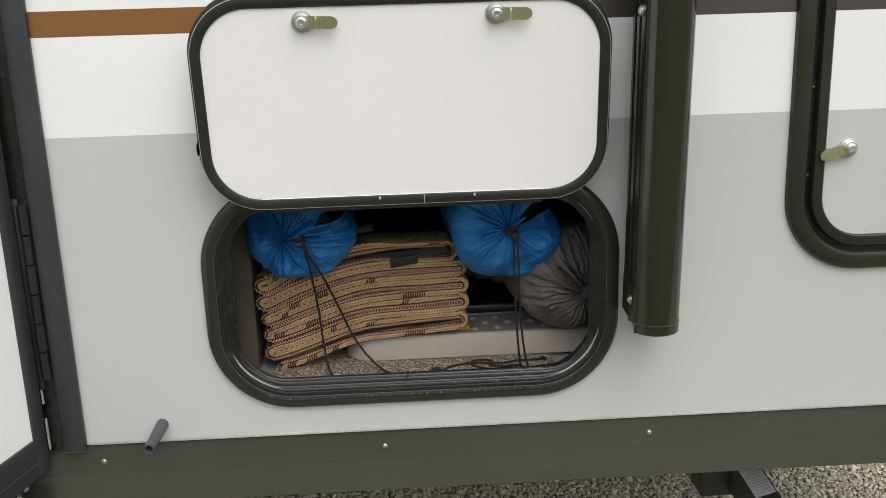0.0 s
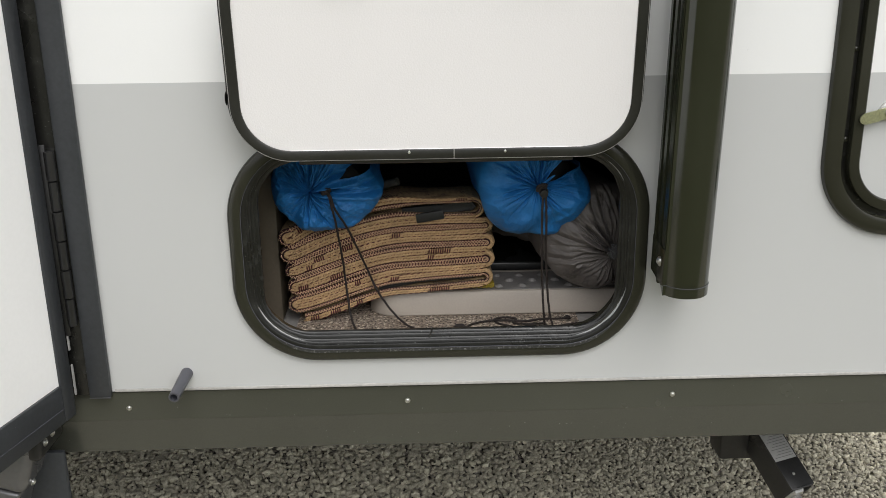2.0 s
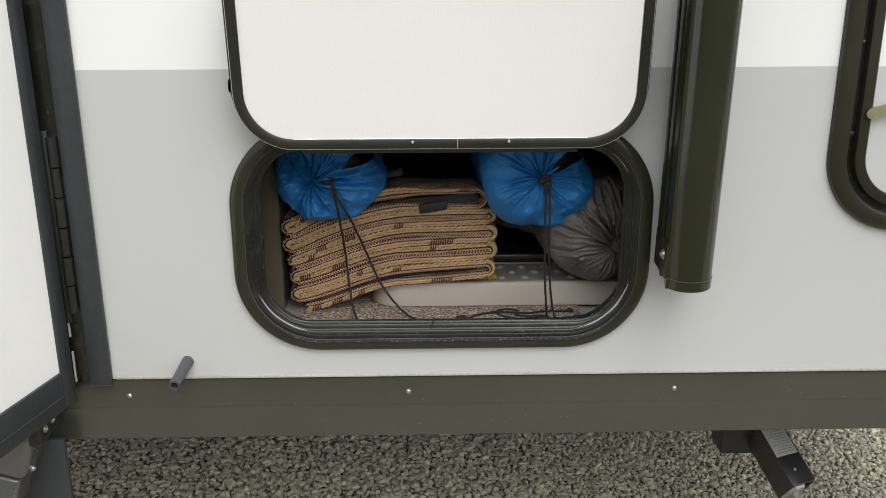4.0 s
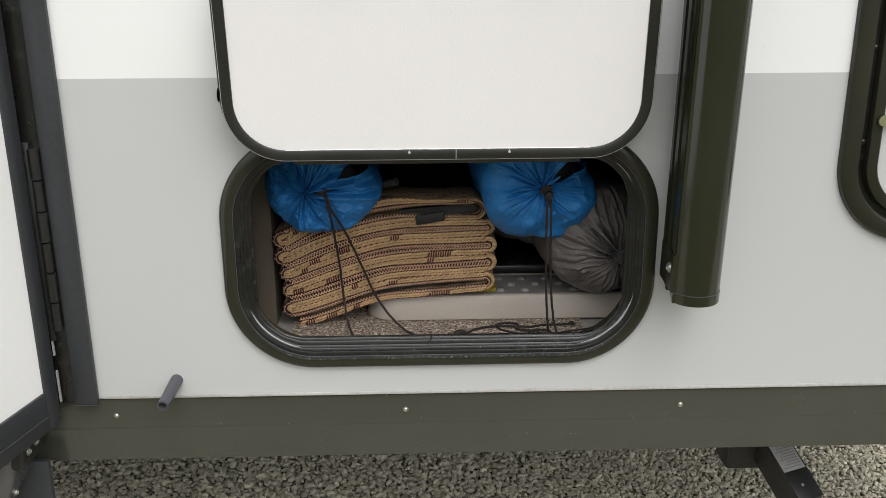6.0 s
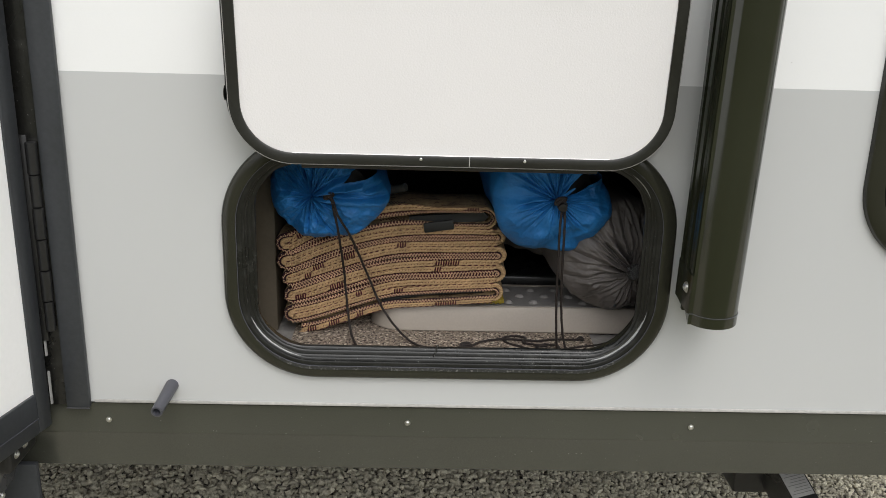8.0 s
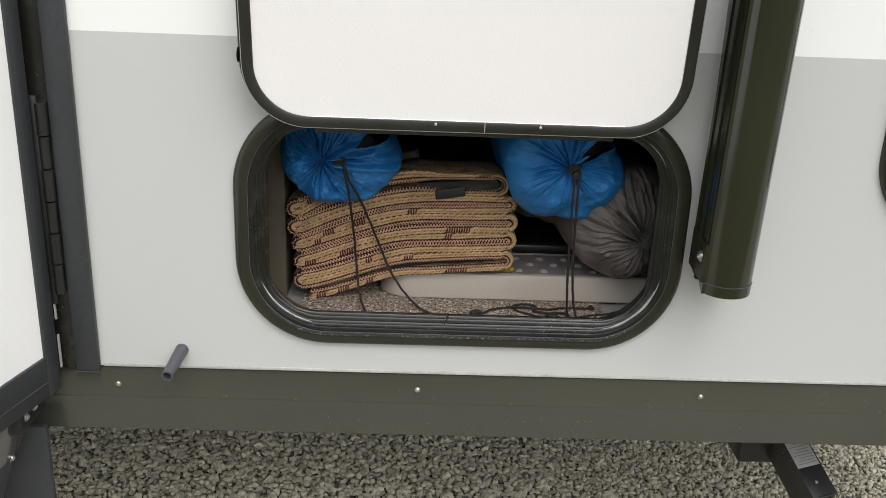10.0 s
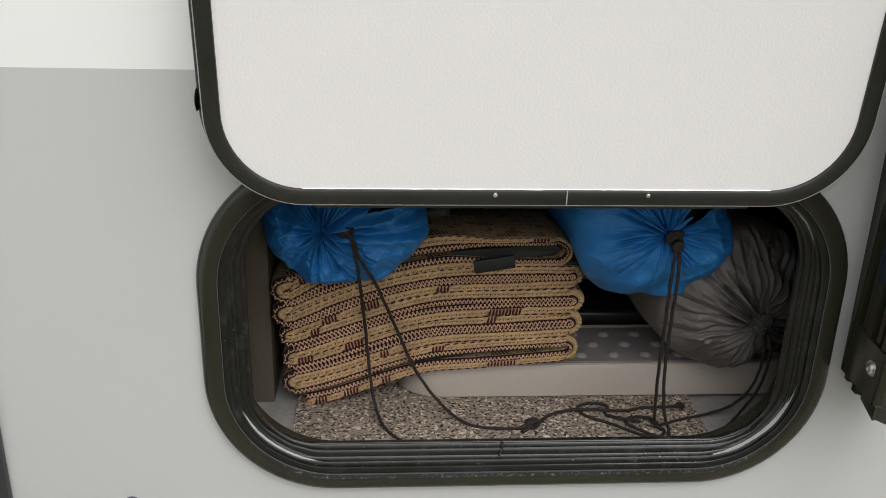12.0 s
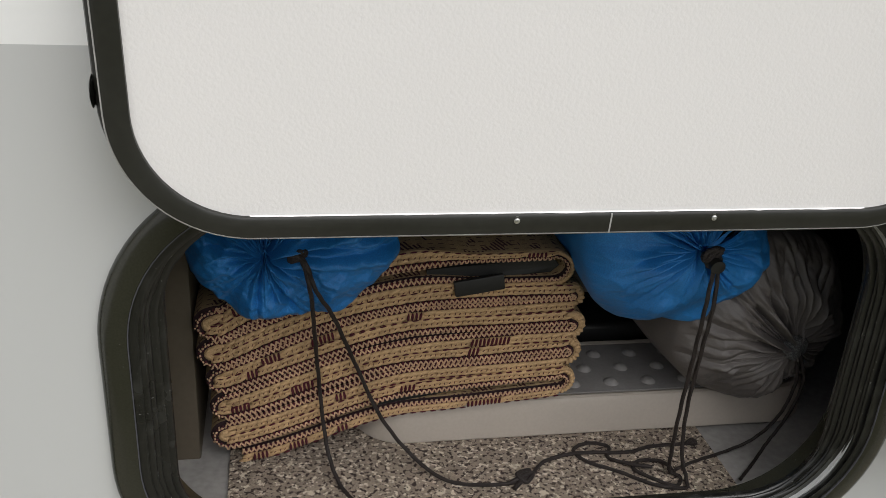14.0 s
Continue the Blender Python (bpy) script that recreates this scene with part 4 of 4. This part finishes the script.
    def place(s):
        i = min(len(P) - 2, max(0, int(np.searchsorted(length, s)) - 1))
        f = (s - length[i]) / max(1e-9, length[i + 1] - length[i])
        return P[i].lerp(P[i + 1], f), T[i], Nn[i], path[i], H[i] / 0.0060

    def stitch(kind, s, off, lean, long, thick, deep, proud):
        p, t, nn, info, grow = place(s)
        off *= grow
        if info[4] and off > 0:                      # drawn together round a turn
            off *= 0.78
            lean *= 0.45
            long *= 0.60
        if abs(math.sin(lean)) > 0.6:
            long *= grow
        else:
            thick *= grow
        c = p + nn * off + Vector((0, info[3] + proud, 0))
        ca, sa = math.cos(lean), math.sin(lean)
        ax, ay = t * ca + nn * sa, nn * ca - t * sa
        m = np.array([[ax.x * long, 0, ay.x * thick], [0, deep, 0], [ax.z * long, 0, ay.z * thick]])
        yarn[kind].append(base @ m.T + np.array(c[:]))

    total, s = length[-1], 0.0
    bars = 0.0
    while s < total - 0.009:                         # a flat tan braid on one side of the edge
        turn = place(s + 0.004)[3][4]
        if bars <= 0 and not turn and rng.random() < 0.085:
            bars = rng.uniform(0.010, 0.021)
        if bars > 0 and not turn:                    # a patch of maroon bars across it
            lean = math.pi / 2 - 0.18 + rng.uniform(-0.12, 0.12)
            stitch("maroon", s, -0.0026, lean, 0.0037, 0.0013, 0.0020, -0.0020)
            stitch("tan", s + 0.0020, -0.0026, lean, 0.0038, 0.0009, 0.0018, -0.0010)
            s += 0.0040; bars -= 0.0040
        elif turn:                                   # short stitches round a turn
            stitch("tan", s + 0.0015, -0.0028, 0.05, 0.0026, 0.0028, 0.0018, 0.0)
            s += 0.0030
        else:                                        # two plies laid slantwise over one another
            tilt = 0.17 + rng.uniform(-0.04, 0.04)
            stitch("tan", s + 0.0050, -0.0010 + rng.uniform(-0.0002, 0.0002), tilt, 0.0084, 0.0020, 0.0022, -0.0004)
            stitch("tan", s + 0.0010, -0.0043 + rng.uniform(-0.0002, 0.0002), tilt, 0.0084, 0.0022, 0.0022, 0.0)
            stitch("maroon", s + 0.0040, -0.0026, tilt + 0.5, 0.0012, 0.00035, 0.0009, -0.0021)
            stitch("maroon", s + 0.0095, -0.0026, 1.35, 0.0013, 0.00035, 0.0009, -0.0021)
            stitch("maroon", s + 0.0045, -0.0063, 0.05, 0.0036, 0.0005, 0.0012, -0.0012)
            s += 0.0100
    s = 0.0
    while s < total - 0.006:                         # a zigzag overlock on the other
        tilt = rng.uniform(-0.10, 0.10)
        stitch("faded", s, 0.0036, 1.05 + tilt, 0.0025, 0.00080, 0.0015, -0.0012)
        stitch("faded", s + 0.0025, 0.0036, -1.05 + tilt, 0.0025, 0.00080, 0.0015, -0.0016)
        stitch("faded", s + 0.0012, 0.0058, 0.25 + tilt, 0.0016, 0.00055, 0.0012, -0.0010)
        stitch("maroon", s + 0.0012, 0.0026, 1.5, 0.0017, 0.0011, 0.0012, -0.0008)
        stitch("maroon", s + 0.0037, 0.0046, 1.5, 0.0013, 0.0010, 0.0012, -0.0006)
        s += 0.0050
    for kind, name, material in (("tan", "braid", M_tan), ("faded", "overlock", M_pink), ("maroon", "stitching", M_maroon)):
        v = np.array(yarn[kind])
        faces = tri[None] + (np.arange(len(v)) * len(base))[:, None, None]
        me = bpy.data.meshes.new(name)
        me.from_pydata(v.reshape(-1, 3), [], faces.reshape(-1, 3).tolist())
        me.materials.append(material)
        me.shade_smooth()
        ob = new(name, me)
        ob.parent = mat_thing
        tagged(ob, {"tan": "tan braided edge", "faded": "faded zigzag overlock", "maroon": "dark maroon stitching"}[kind], kind="stuff")
    # black tie straps caught in the folds
    bm = bmesh.new()
    tape = [(-0.092, 0.9370), (-0.060, 0.9372), (-0.030, 0.9374), (0.000, 0.9378), (0.028, 0.9390), (0.036, 0.9465), (0.028, 0.9545), (0.000, 0.9530), (-0.030, 0.9505), (-0.060, 0.9475), (-0.092, 0.9445)]
    near = [bm.verts.new((x, 0.1712 + 0.0015 * math.sin(60 * x), z)) for x, z in tape]
    far = [bm.verts.new((x, 0.1800, z)) for x, z in tape]
    bm.faces.new(near); bm.faces.new(far)
    for i in range(len(tape)):
        j = (i + 1) % len(tape)
        bm.faces.new((near[i], near[j], far[j], far[i]))
    part("strap", bm, M_strap, mat_thing, "black tie strap", smooth=False)
    part("strap_end", box(-0.024, 0.024, -0.0025, 0.0025, -0.0080, 0.0080, 0.0015), M_strap, mat_thing, "black tie strap end", at=pose(-0.044, 0.160, 0.9335, 0, -9, 0))
    part("strap", tube([Vector((-0.135, 0.172, 0.8015)), Vector((-0.06, 0.172, 0.8145)), Vector((0.03, 0.174, 0.8200)), Vector((0.043, 0.2, 0.8200))], 0.0036, 8), M_strap, mat_thing, "black tie strap")


def weave():
    """Tan rows with a dark seam between them and patches of maroon bars."""
    m = shader("mat_weave", (0.36, 0.25, 0.13), 0.9, var=0.3, coarse=30, fine=700, bump=0.8, depth=0.002)
    n, l = m.node_tree.nodes, m.node_tree.links
    tc = n.new("ShaderNodeTexCoord")
    sep = n.new("ShaderNodeSeparateXYZ")
    l.new(tc.outputs["Object"], sep.inputs[0])
    ns = n.new("ShaderNodeTexNoise")

    def chain(source, *ops):
        for op, value in ops:
            q = n.new("ShaderNodeMath"); q.operation = op
            if value is not None:
                q.inputs[1].default_value = value
            l.new(source, q.inputs[0])
            source = q.outputs[0]
        return source

    row = chain(sep.outputs["Y"], ("MULTIPLY", 105.0), ("FLOOR", None), ("MULTIPLY", 3.7))
    along = chain(sep.outputs["X"], ("MULTIPLY", 30.0))
    cell = n.new("ShaderNodeCombineXYZ")
    l.new(along, cell.inputs[0]); l.new(row, cell.inputs[1])
    ns.inputs["Scale"].default_value = 1.0
    l.new(cell.outputs[0], ns.inputs["Vector"])
    seam = chain(sep.outputs["Y"], ("MULTIPLY", 659.7), ("SINE", None), ("GREATER_THAN", 0.90))
    dash = chain(sep.outputs["X"], ("MULTIPLY", 620.0), ("SINE", None), ("GREATER_THAN", -0.1))
    cut = n.new("ShaderNodeMath"); cut.operation = "MULTIPLY"
    l.new(seam, cut.inputs[0]); l.new(dash, cut.inputs[1])
    seam = cut.outputs[0]
    slant = n.new("ShaderNodeMath"); slant.operation = "MULTIPLY_ADD"; slant.inputs[1].default_value = 0.35
    l.new(sep.outputs["Y"], slant.inputs[0]); l.new(sep.outputs["X"], slant.inputs[2])
    bars = chain(slant.outputs[0], ("MULTIPLY", 1450.0), ("SINE", None), ("GREATER_THAN", 0.0))
    patch = chain(ns.outputs["Fac"], ("GREATER_THAN", 0.57))
    both = n.new("ShaderNodeMath"); both.operation = "MULTIPLY"
    l.new(bars, both.inputs[0]); l.new(patch, both.inputs[1])
    top = n.new("ShaderNodeMath"); top.operation = "MAXIMUM"
    l.new(seam, top.inputs[0]); l.new(both.outputs[0], top.inputs[1])
    mx = n.new("ShaderNodeMix"); mx.data_type = "RGBA"
    l.new(n[m["mix"]].outputs["Result"], mx.inputs["A"]); mx.inputs["B"].default_value = (0.055, 0.012, 0.014, 1)
    l.new(top.outputs[0], mx.inputs["Factor"]); l.new(mx.outputs["Result"], n["Principled BSDF"].inputs["Base Color"])
    return m


M_weave = weave()
folded_mat()
